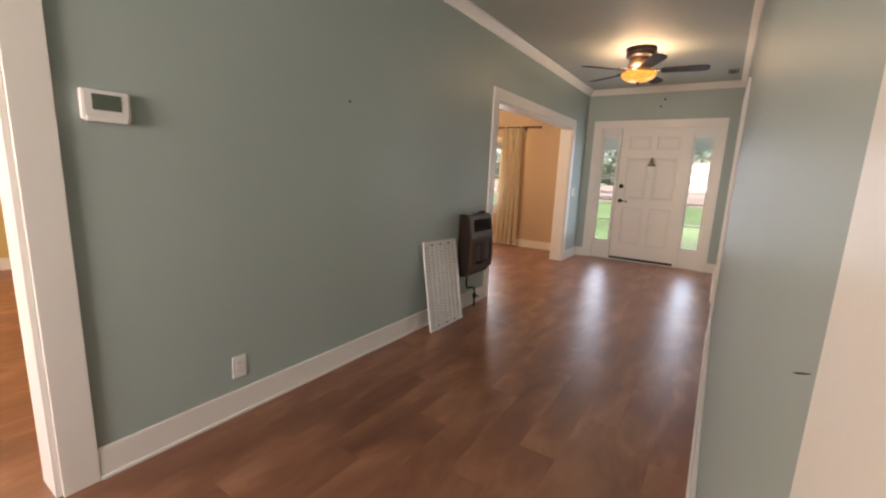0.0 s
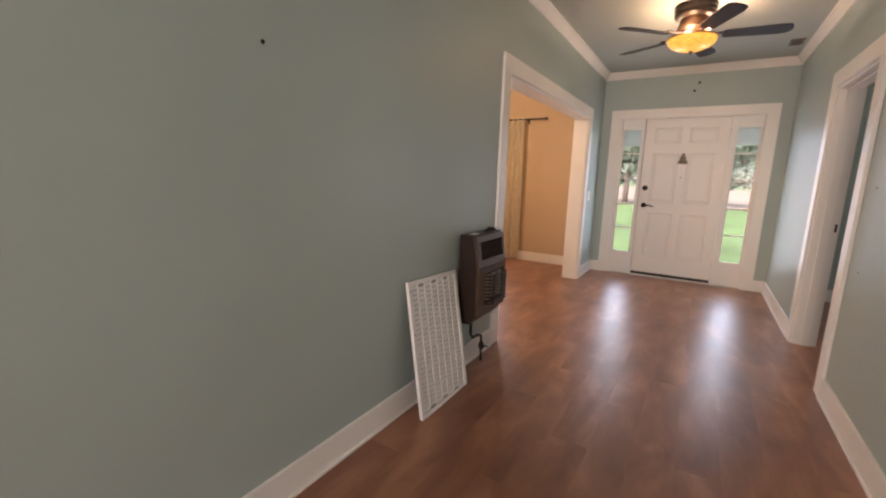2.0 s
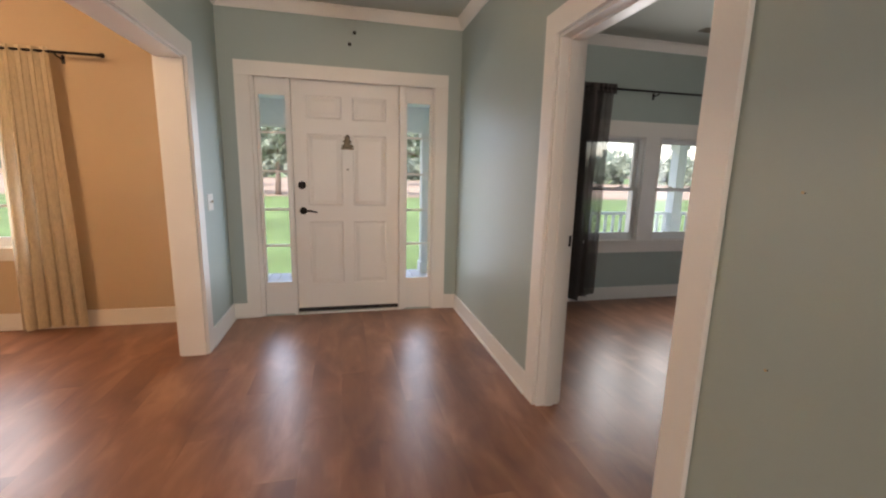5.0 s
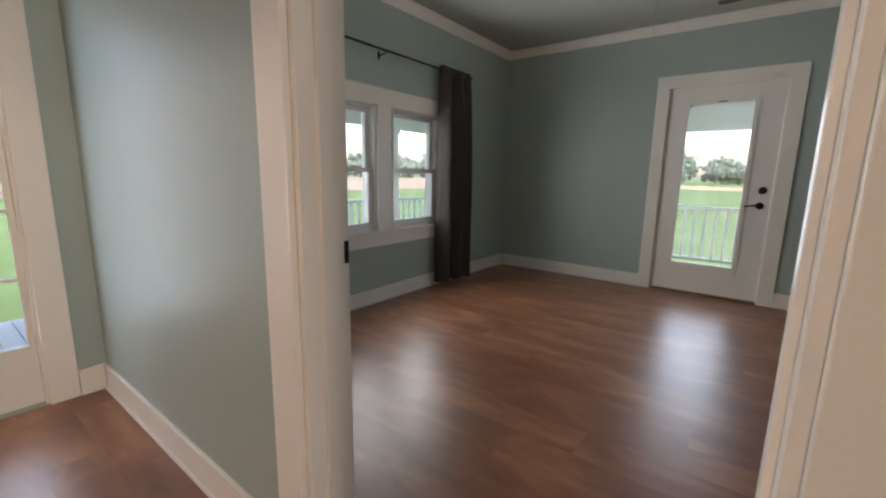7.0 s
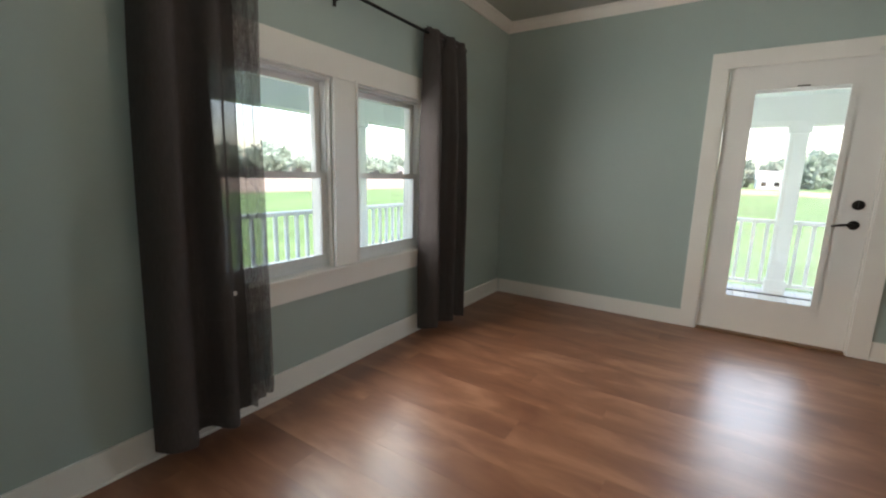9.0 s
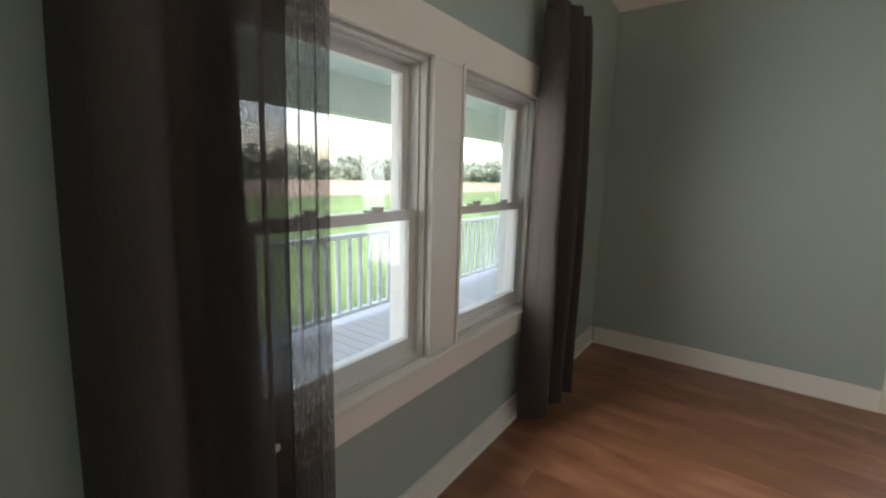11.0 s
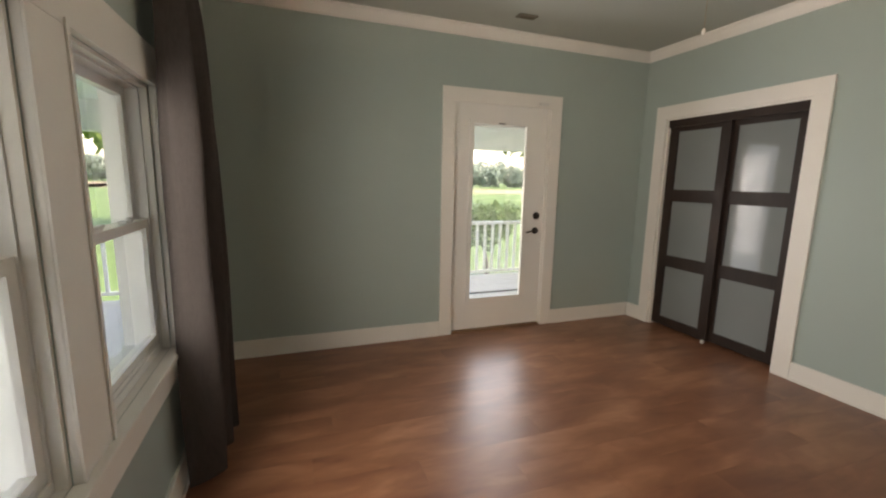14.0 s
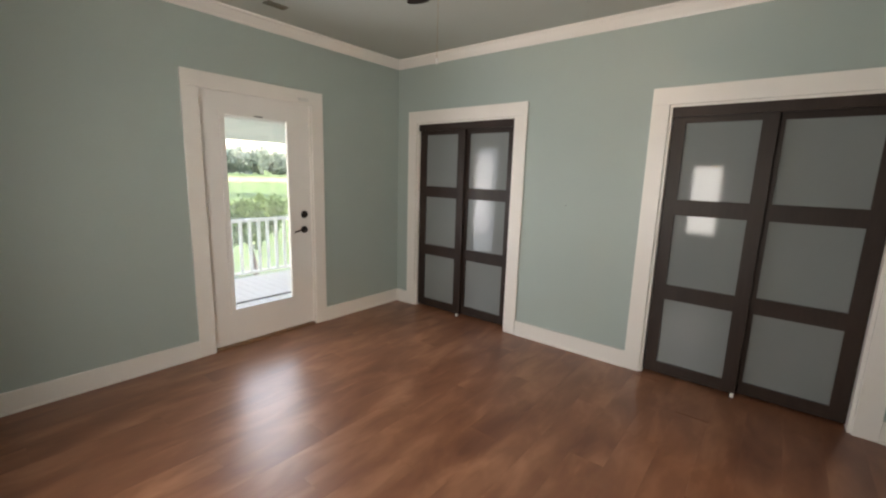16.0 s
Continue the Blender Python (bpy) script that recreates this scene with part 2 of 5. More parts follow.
STRIPBLACK = material("black_weatherstrip_and_gap", (0.012, 0.011, 0.01), 0.7, spread=0.2, scale=30, fine=200, bump=0.05)
GLASS = glass_material()
FROST = material("frosted_panel", (0.2, 0.222, 0.222), 0.055, spread=0.03, scale=3, fine=400, bump=0.0, gloss=0.38)
CURTAIN = cloth_material("charcoal_linen", (0.095, 0.082, 0.079), 0.02, 0.2, gaps=0.22)
SHEER = cloth_material("charcoal_sheer_linen", (0.15, 0.13, 0.125), 0.27, 0.3, gaps=0.12)
CREAM = cloth_material("cream_linen", (0.74, 0.66, 0.5), 0.03, 0.4)
PORCHWHITE = material("white_porch_paint", (0.8, 0.8, 0.78), 0.45, spread=0.05, scale=3, fine=120, bump=0.05)
PORCHCEIL = material("pale_porch_ceiling", (0.82, 0.88, 0.84), 0.5, spread=0.04, scale=3, fine=120, bump=0.05)
DECK = material("grey_porch_boards", (0.58, 0.55, 0.5), 0.5, spread=0.15, scale=4, fine=90, bump=0.1, stretch=(1, 0.2, 1))
GRASS = material("mown_grass", (0.078, 0.132, 0.05), 0.9, spread=0.4, scale=0.35, fine=22, bump=0.3, gloss=0.1)
FIELD = material("ploughed_field", (0.2, 0.165, 0.125), 0.95, spread=0.25, scale=0.1, fine=6, bump=0.3, gloss=0.1)
STRAW = material("dry_straw_field", (0.22, 0.2, 0.12), 0.95, spread=0.25, scale=0.1, fine=6, bump=0.3, gloss=0.1)
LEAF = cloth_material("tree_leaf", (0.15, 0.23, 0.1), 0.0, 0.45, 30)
# aerial haze is mixed into this leaf colour by paling it
LEAFHAZED = cloth_material("hazed_leaf", (0.31, 0.385, 0.32), 0.0, 0.5, 4)
# yellower green that puts sunlight into the leaf colour
LEAFSUNLIT = cloth_material("sunlit_leaf", (0.15, 0.24, 0.05), 0.0, 0.5, 30)
BARK = material("grey_bark", (0.12, 0.09, 0.07), 0.9, spread=0.4, scale=4, fine=30, bump=0.4, stretch=(1, 1, 0.2))
SIDING = material("white_siding", (0.6, 0.6, 0.6), 0.6, spread=0.05, scale=2, fine=60, bump=0.05)
ROOFING = material("grey_shingle", (0.3, 0.3, 0.31), 0.8, spread=0.2, scale=3, fine=60, bump=0.2)
ASPHALT = material("asphalt", (0.06, 0.06, 0.06), 0.9, spread=0.2, scale=1, fine=60, bump=0.2)
PLANK = plank_material()


# ---- building helpers ----
def box(bm, x0, x1, y0, y1, z0, z1, bevel=0.0):
    """A box between its six bounds, with rounded edges if wished."""
    v = [bm.verts.new((x, y, z)) for x in (x0, x1) for y in (y0, y1) for z in (z0, z1)]
    faces = [bm.faces.new([v[i] for i in q]) for q in ((0, 1, 3, 2), (4, 6, 7, 5), (0, 4, 5, 1), (2, 3, 7, 6), (0, 2, 6, 4), (1, 5, 7, 3))]
    if bevel:
        edges = {e for f in faces for e in f.edges}
        bmesh.ops.bevel(bm, geom=list(edges), offset=bevel, segments=2, affect="EDGES", profile=0.6)
    return bm


def B(*bounds, bevel=0.0):
    return box(bmesh.new(), *bounds, bevel=bevel)


def spun(profile, steps=32):
    """A turned shape about z from (radius, height) pairs."""
    bm = bmesh.new()
    rings = [[bm.verts.new((max(r, 1e-4) * math.cos(a), max(r, 1e-4) * math.sin(a), z)) for a in [2 * math.pi * k / steps for k in range(steps)]] for r, z in profile]
    for lo, hi in zip(rings, rings[1:]):
        for k in range(steps):
            bm.faces.new((lo[k], lo[(k + 1) % steps], hi[(k + 1) % steps], hi[k]))
    bm.faces.new(rings[0][::-1])
    bm.faces.new(rings[-1])
    return bm


def tube(points, radius, steps=10):
    """A round bar along points."""
    bm = bmesh.new()
    pts = [Vector(p) for p in points]
    rings = []
    for i, p in enumerate(pts):
        way = (pts[min(i + 1, len(pts) - 1)] - pts[max(i - 1, 0)]).normalized()
        side = way.cross((0, 0, 1)) if abs(way.z) < 0.95 else way.cross((1, 0, 0))
        side.normalize()
        up = side.cross(way)
        r = radius[i] if isinstance(radius, (list, tuple)) else radius
        rings.append([bm.verts.new(p + r * (math.cos(a) * side + math.sin(a) * up)) for a in [2 * math.pi * k / steps for k in range(steps)]])
    for lo, hi in zip(rings, rings[1:]):
        for k in range(steps):
            bm.faces.new((lo[k], lo[(k + 1) % steps], hi[(k + 1) % steps], hi[k]))
    bm.faces.new(rings[0])
    bm.faces.new(rings[-1][::-1])
    return bm


def moved(bm, m):
    bm.transform(m)
    return bm


def mesh_of(name, bm, mat, smooth=False):
    bmesh.ops.recalc_face_normals(bm, faces=bm.faces[:])
    me = bpy.data.meshes.new(name)
    bm.to_mesh(me)
    bm.free()
    me.materials.append(mat)
    if smooth:
        for p in me.polygons:
            p.use_smooth = True
    return me


def part(name, bm, mat, parent=None, label="", smooth=False):
    ob = new(name, mesh_of(name, bm, mat, smooth))
    if parent is not None:
        ob.parent = parent
        ob.matrix_parent_inverse = parent.matrix_basis.inverted()
    if label:
        ob["label"] = label
    return ob


def thing(name, at, label, category, group="", kind=""):
    ob = new(name)
    ob.empty_display_size = 0.1
    ob.location = at
    return tagged(ob, label, category, group, kind)


def structure(name, bm, mat, label="", category=""):
    return tagged(part(name, bm, mat), label, category, kind="structure")


def wall_mesh(axis, low, high, start, end, bottom, top, holes=()):
    """A wall between two planes across axis ('x' or 'y'), pierced by holes (from, to, bottom, top)."""
    us = sorted({start, end, *[h[0] for h in holes], *[h[1] for h in holes]})
    zs = sorted({bottom, top, *[h[2] for h in holes], *[h[3] for h in holes]})
    solid = {}
    for i, (a, b) in enumerate(zip(us, us[1:])):
        for k, (c, d) in enumerate(zip(zs, zs[1:])):
            mu, mz = (a + b) / 2, (c + d) / 2
            solid[i, k] = not any(h[0] < mu < h[1] and h[2] < mz < h[3] for h in holes)
    bm = bmesh.new()
    place = (lambda u, w, z: (w, u, z)) if axis == "x" else (lambda u, w, z: (u, w, z))

    def quad(*pts):
        bm.faces.new([bm.verts.new(place(*p)) for p in pts])

    for (i, k), full in solid.items():
        if not full:
            continue
        a, b, c, d = us[i], us[i + 1], zs[k], zs[k + 1]
        quad((a, low, c), (b, low, c), (b, low, d), (a, low, d))
        quad((a, high, c), (b, high, c), (b, high, d), (a, high, d))
        if not solid.get((i - 1, k)):
            quad((a, low, c), (a, high, c), (a, high, d), (a, low, d))
        if not solid.get((i + 1, k)):
            quad((b, low, c), (b, high, c), (b, high, d), (b, low, d))
        if not solid.get((i, k - 1)):
            quad((a, low, c), (b, low, c), (b, high, c), (a, high, c))
        if not solid.get((i, k + 1)):
            quad((a, low, d), (b, low, d), (b, high, d), (a, high, d))
    bmesh.ops.remove_doubles(bm, verts=bm.verts[:], dist=1e-5)
    return bm


# ---- plan ----
XL, XR = -1.585, 0.428          # hall walls
XR2 = 0.565                     # bedroom side of the hall's wall
XL2 = -1.735                   # living-room side of the other wall
YF, YF2 = 6.84, 7.0            # front wall, inside and outside
XE, XE2 = 4.66, 4.82           # bedroom's outer wall
YB, YB2 = 2.985, 2.87          # closet wall
CEILING = 2.63
YREAR = -3.3                   # rear end of the hall
XW = -6.2                      # far wall of the den
DOOR_R = (4.085, 5.025)         # bedroom doorway
OPEN_L = (3.64, 6.085)         # living-room opening
OPEN_D = (-1.4, 0.19)         # den opening
OPEN_S = (-0.95, -0.03)         # side doorway at the walk's start
HEAD = 1.985                   # head of the cased openings
FD = (-1.36, 0.205)            # front door unit
WIN = (1.73, 2.41, 2.60, 3.28) # bedroom windows
WZ = (0.65, 1.715)
GD = (4.085, 5.015)            # glass door
LW = (-4.35, -3.08)            # living-room window


def build_walls():
    structure("wall_hall_left", wall_mesh("x", XL2, XL, YREAR, YF, 0, CEILING, [(*OPEN_L, 0, HEAD), (*OPEN_D, 0, HEAD)]), SAGE, "sage green painted hall wall with cased openings")
    structure("wall_hall_right", wall_mesh("x", XR, XR2, YREAR, YF, 0, CEILING, [(*DOOR_R, 0, HEAD), (*OPEN_S, 0, HEAD)]), SAGE, "sage green painted wall with a doorway")
    structure("wall_front", wall_mesh("y", YF, YF2, -6.5, XE2, -0.3, CEILING, [(*FD, 0.0, 2.075), (WIN[0], WIN[1], *WZ), (WIN[2], WIN[3], *WZ), (LW[0], LW[1], 0.66, 1.83)]), SAGE, "sage green painted front wall")
    structure("wall_east", wall_mesh("x", XE, XE2, 2.2, YF, -0.3, CEILING, [(*GD, 0, 2.06)]), SAGE, "sage green painted outer wall with a glass door")
    structure("wall_closet", wall_mesh("y", YB2, YB, XR2, XE, 0, CEILING, [(0.79, 1.985, 0, HEAD), (3.2, 4.375, 0, HEAD)]), SAGE, "sage green painted wall with two closets")
    structure("wall_closet_back", B(XR2, XE, 2.2, 2.3, 0, CEILING), SAGE, "plain closet back wall")
    # tan lining of the living room
    structure("wall_living_front", wall_mesh("y", YF - 0.006, YF - 0.001, -6.3, XL2, 0, CEILING, [(LW[0], LW[1], 0.66, 1.83)]), TAN, "tan painted living room wall")
    structure("wall_living_side", wall_mesh("x", XL2 - 0.006, XL2 - 0.001, 3.1, YF - 0.006, 0, CEILING, [(*OPEN_L, 0, HEAD)]), TAN, "tan painted living room wall")
    structure("wall_living_far", B(-6.4, -6.3, 3.1, YF - 0.006, 0, CEILING), TAN, "tan painted living room wall")
    structure("wall_living_rear", B(-6.4, XL2 - 0.006, 3.0, 3.1, 0, CEILING), TAN, "tan painted living room wall")
    # yellow den and the room behind it
    structure("wall_den_far", wall_mesh("x", XW - 0.12, XW, -2.5, 3.0, 0, CEILING, [(-0.75, 0.2, 0, 2.085)]), YELLOW, "yellow painted den wall with a doorway")
    structure("wall_den_north", B(XW, XL2 - 0.006, 2.9, 3.0 - 0.003, 0, CEILING), YELLOW, "yellow painted den wall")
    # window opening added out of view, where the den's fill lamp sits
    structure("wall_den_south", wall_mesh("y", -2.6, -2.5, XW, XL2, 0, CEILING, [(-5.0, -3.4, 0.8, 2.0)]), YELLOW, "yellow painted den wall with an added, unseen window opening")
    structure("wall_den_side", wall_mesh("x", XL2 - 0.006, XL2 - 0.001, -2.5, 2.9, 0, CEILING, [(*OPEN_D, 0, HEAD)]), YELLOW, "yellow painted den wall")
    structure("wall_far_room", B(-9.3, -9.2, -2.5, 3.0, 0, CEILING), GREYBLUE, "blue grey wall of a farther room")
    structure("wall_far_room_north", B(-9.2, XW - 0.12, 2.9, 3.0, 0, CEILING), GREYBLUE, "blue grey wall of a farther room")
    # this window opening is likewise added, for the far room's fill lamp
    structure("wall_far_room_south", wall_mesh("y", -2.6, -2.5, -9.2, XW - 0.12, 0, CEILING, [(-8.6, -7.2, 0.8, 2.0)]), GREYBLUE, "blue grey wall of a farther room with an added, unseen window opening")
    # unseen rear end and side room that close the hall; rear window made up
    structure("wall_rear", wall_mesh("y", YREAR - 0.1, YREAR, XL2, 3.0, 0, CEILING, [(-1.2, 0.2, 0.9, 2.0)]), SAGE, "plain unseen rear wall with an added window opening")
    structure("wall_side_room", B(3.0, 3.1, YREAR, 2.2, 0, CEILING), SAGE, "plain wall of a side room")
    ceil = B(-9.3, XE2, -3.4, YF2, CEILING, CEILING + 0.12)
    structure("ceiling", ceil, CEIL, "pale grey green painted ceiling")


def casing(name, axis, face, out, a, b, head, width=0.115, thick=0.02, label="white painted wooden door casing", foot=0.0):
    """Side boards and a head board round an opening; out is the side the boards stand on."""
    lo, hi = (face, face + thick) if out > 0 else (face - thick, face)
    ob = thing(name, (0, 0, 0), label, "door casing", kind="structure")
    for nm, u0, u1, z0, z1 in (("side_board", a - width, a, foot, head), ("side_board", b, b + width, foot, head), ("head_board", a - width, b + width, head, head + width)):
        bounds = (lo, hi, u0, u1, z0, z1) if axis == "x" else (u0, u1, lo, hi, z0, z1)
        part(nm, B(*bounds, bevel=0.003), TRIM, ob)
    return ob


def jamb(name, axis, low, high, a, b, head, thick=0.018, stop=None):
    """Lining boards inside an opening, with a door stop if wished."""
    ob = thing(name, (0, 0, 0), "white painted lining boards of an opening", "door jamb", kind="structure")
    for nm, u0, u1, z0, z1 in (("side_lining", a, a + thick, 0, head - thick), ("side_lining", b - thick, b, 0, head - thick), ("head_lining", a, b, head - thick, head)):
        bounds = (low, high, u0, u1, z0, z1) if axis == "x" else (u0, u1, low, high, z0, z1)
        part(nm, B(*bounds, bevel=0.0015), TRIM, ob)
    if stop:
        s0, s1 = stop
        for nm, u0, u1, z0, z1 in (("door_stop", a + thick, a + thick + 0.012, 0, head - thick - 0.012), ("door_stop", b - thick - 0.012, b - thick, 0, head - thick - 0.012), ("door_stop", a + thick, b - thick, head - thick - 0.012, head - thick)):
            bounds = (s0, s1, u0, u1, z0, z1) if axis == "x" else (u0, u1, s0, s1, z0, z1)
            part(nm, B(*bounds, bevel=0.002), TRIM, ob)
    return ob


def base_run(axis, face, out, a, b, mat=None):
    """A tall baseboard with an eased top and a small shoe."""
    lo, hi = (face, face + 0.016) if out > 0 else (face - 0.016, face)
    l2, h2 = (hi, hi + 0.011) if out > 0 else (lo - 0.011, lo)
    mk = (lambda p, q, z0, z1, bv: B(p, q, a, b, z0, z1, bevel=bv)) if axis == "x" else (lambda p, q, z0, z1, bv: B(a, b, p, q, z0, z1, bevel=bv))
    ob = tagged(part("baseboard", mk(lo, hi, 0.0, 0.135, 0.004), TRIM), "white painted wooden baseboard", "baseboard", kind="structure")
    part("shoe_moulding", mk(l2, h2, 0.0, 0.016, 0.004), TRIM, ob)
    return ob


def crown_run(axis, face, out, a, b):
    """A sloped crown strip between wall and ceiling."""
    bm = bmesh.new()
    s = out
    prof = [(0, CEILING - 0.085), (0.012 * s, CEILING - 0.085), (0.018 * s, CEILING - 0.07), (0.05 * s, CEILING - 0.022), (0.062 * s, CEILING - 0.014), (0.062 * s, CEILING), (0, CEILING)]
    ends = []
    for u in (a, b):
        ends.append([bm.verts.new((face + w, u, z) if axis == "x" else (u, face + w, z)) for w, z in prof])
    n = len(prof)
    for k in range(n):
        bm.faces.new((ends[0][k], ends[0][(k + 1) % n], ends[1][(k + 1) % n], ends[1][k]))
    bm.faces.new(ends[0])
    bm.faces.new(ends[1][::-1])
    return tagged(part("crown_moulding", bm, TRIM), "white painted crown moulding", "crown moulding", kind="structure")


def build_trim():
    c = 0.115
    casing("casing_1", "x", XR, -1, *DOOR_R, HEAD)
    casing("casing_2", "x", XR2, 1, *DOOR_R, HEAD)
    jamb("jamb_1", "x", XR, XR2, *DOOR_R, HEAD, stop=(XR + 0.05, XR + 0.095))
    casing("casing_3", "x", XL, 1, *OPEN_L, HEAD)
    casing("casing_4", "x", XL2 - 0.006, -1, *OPEN_L, HEAD)
    jamb("jamb_2", "x", XL2 - 0.006, XL, *OPEN_L, HEAD)
    casing("casing_5", "x", XL, 1, *OPEN_D, HEAD)
    casing("casing_6", "x", XL2 - 0.006, -1, *OPEN_D, HEAD)
    jamb("jamb_3", "x", XL2 - 0.006, XL, *OPEN_D, HEAD)
    casing("casing_7", "x", XR, -1, *OPEN_S, HEAD)
    jamb("jamb_4", "x", XR, XR2, *OPEN_S, HEAD)
    casing("casing_8", "x", XW, 1, -0.75, 0.2, 2.085)
    jamb("jamb_5", "x", XW - 0.12, XW, -0.75, 0.2, 2.085)
    casing("casing_9", "x", XE, -1, *GD, 2.03, label="white painted casing round the glass door")
    casing("casing_10", "y", YB, 1, 0.79, 1.985, HEAD, label="white painted closet casing")
    casing("casing_11", "y", YB, 1, 3.2, 4.375, HEAD, label="white painted closet casing")
    jamb("jamb_6", "y", YB2, YB, 0.79, 1.985, HEAD)
    jamb("jamb_7", "y", YB2, YB, 3.2, 4.375, HEAD)
    for a, b in ((OPEN_D[1] + c, OPEN_L[0] - c), (OPEN_L[1] + c, YF - 0.028), (YREAR, OPEN_D[0] - c)):
        base_run("x", XL, 1, a, b)
    for a, b in ((OPEN_S[1] + c, DOOR_R[0] - c), (DOOR_R[1] + c, YF - 0.028), (YREAR, OPEN_S[0] - c)):
        base_run("x", XR, -1, a, b)
    base_run("y", YF, -1, XL, -1.465), base_run("y", YF, -1, 0.31, XR)
    base_run("y", YF, -1, XR2, XE)
    base_run("x", XE, -1, YB + 0.028, GD[0] - c), base_run("x", XE, -1, GD[1] + c, YF - 0.028)
    base_run("y", YB, 1, XR2, 0.79 - c), base_run("y", YB, 1, 1.985 + c, 3.2 - c), base_run("y", YB, 1, 4.375 + c, XE)
    base_run("x", XR2, 1, YB + 0.028, DOOR_R[0] - c), base_run("x", XR2, 1, DOOR_R[1] + c, YF - 0.028)
    base_run("y", YF - 0.006, -1, -6.3, XL2 - 0.006), base_run("x", -6.3, 1, 3.1, YF - 0.03)
    base_run("x", XW, 1, -2.5, -0.75 - c), base_run("x", XW, 1, 0.2 + c, 2.9), base_run("y", 2.9, -1, XW + 0.03, XL2 - 0.01)
    base_run("x", -9.2, 1, -2.5, 2.9)
    crown_run("x", XL, 1, YREAR, YF), crown_run("x", XR, -1, YREAR, YF), crown_run("y", YF, -1, XL, XR)
    crown_run("x", XE, -1, YB, YF), crown_run("y", YB, 1, XR2, XE), crown_run("y", YF, -1, XR2, XE), crown_run("x", XR2, 1, YB, YF)
    crown_run("y", YF - 0.006, -1, -6.3, XL2 - 0.006), crown_run("x", XL2 - 0.006, -1, 3.1, YF - 0.006)
    crown_run("x", XW, 1, -2.5, 2.9), crown_run("y", 2.9, -1, XW, XL2 - 0.006)


build_walls()
build_trim()


# ---- entrance door and sidelights ----
def lever(parent, at, m_turn, side=1):
    """A round rose with a curved lever."""
    rose = part("rose", moved(spun([(0.0, 0), (0.032, 0), (0.032, 0.006), (0.026, 0.012), (0.012, 0.014), (0.012, 0.045), (0.0, 0.046)], 24), Matrix.Translation(at) @ m_turn), BLACKMETAL, parent, "dark bronze door handle", True)
    pts = [(0, 0, 0.04), (0.03 * side, 0.004, 0.046), (0.07 * side, 0.0, 0.048), (0.105 * side, -0.008, 0.046), (0.12 * side, -0.012, 0.04)]
    part("lever", moved(tube(pts, [0.009, 0.009, 0.008, 0.007, 0.005]), Matrix.Translation(at) @ m_turn), BLACKMETAL, rose, smooth=True)
    return rose


def deadbolt(parent, at, m_turn):
    ob = part("deadbolt", moved(spun([(0.0, 0), (0.034, 0), (0.034, 0.008), (0.027, 0.016), (0.0, 0.018)], 24), Matrix.Translation(at) @ m_turn), BLACKMETAL, parent, "round dark bronze deadbolt", True)
    part("thumb_turn", moved(B(-0.005, 0.005, -0.018, 0.018, 0.016, 0.032, bevel=0.002), Matrix.Translation(at) @ m_turn), BLACKMETAL, ob)


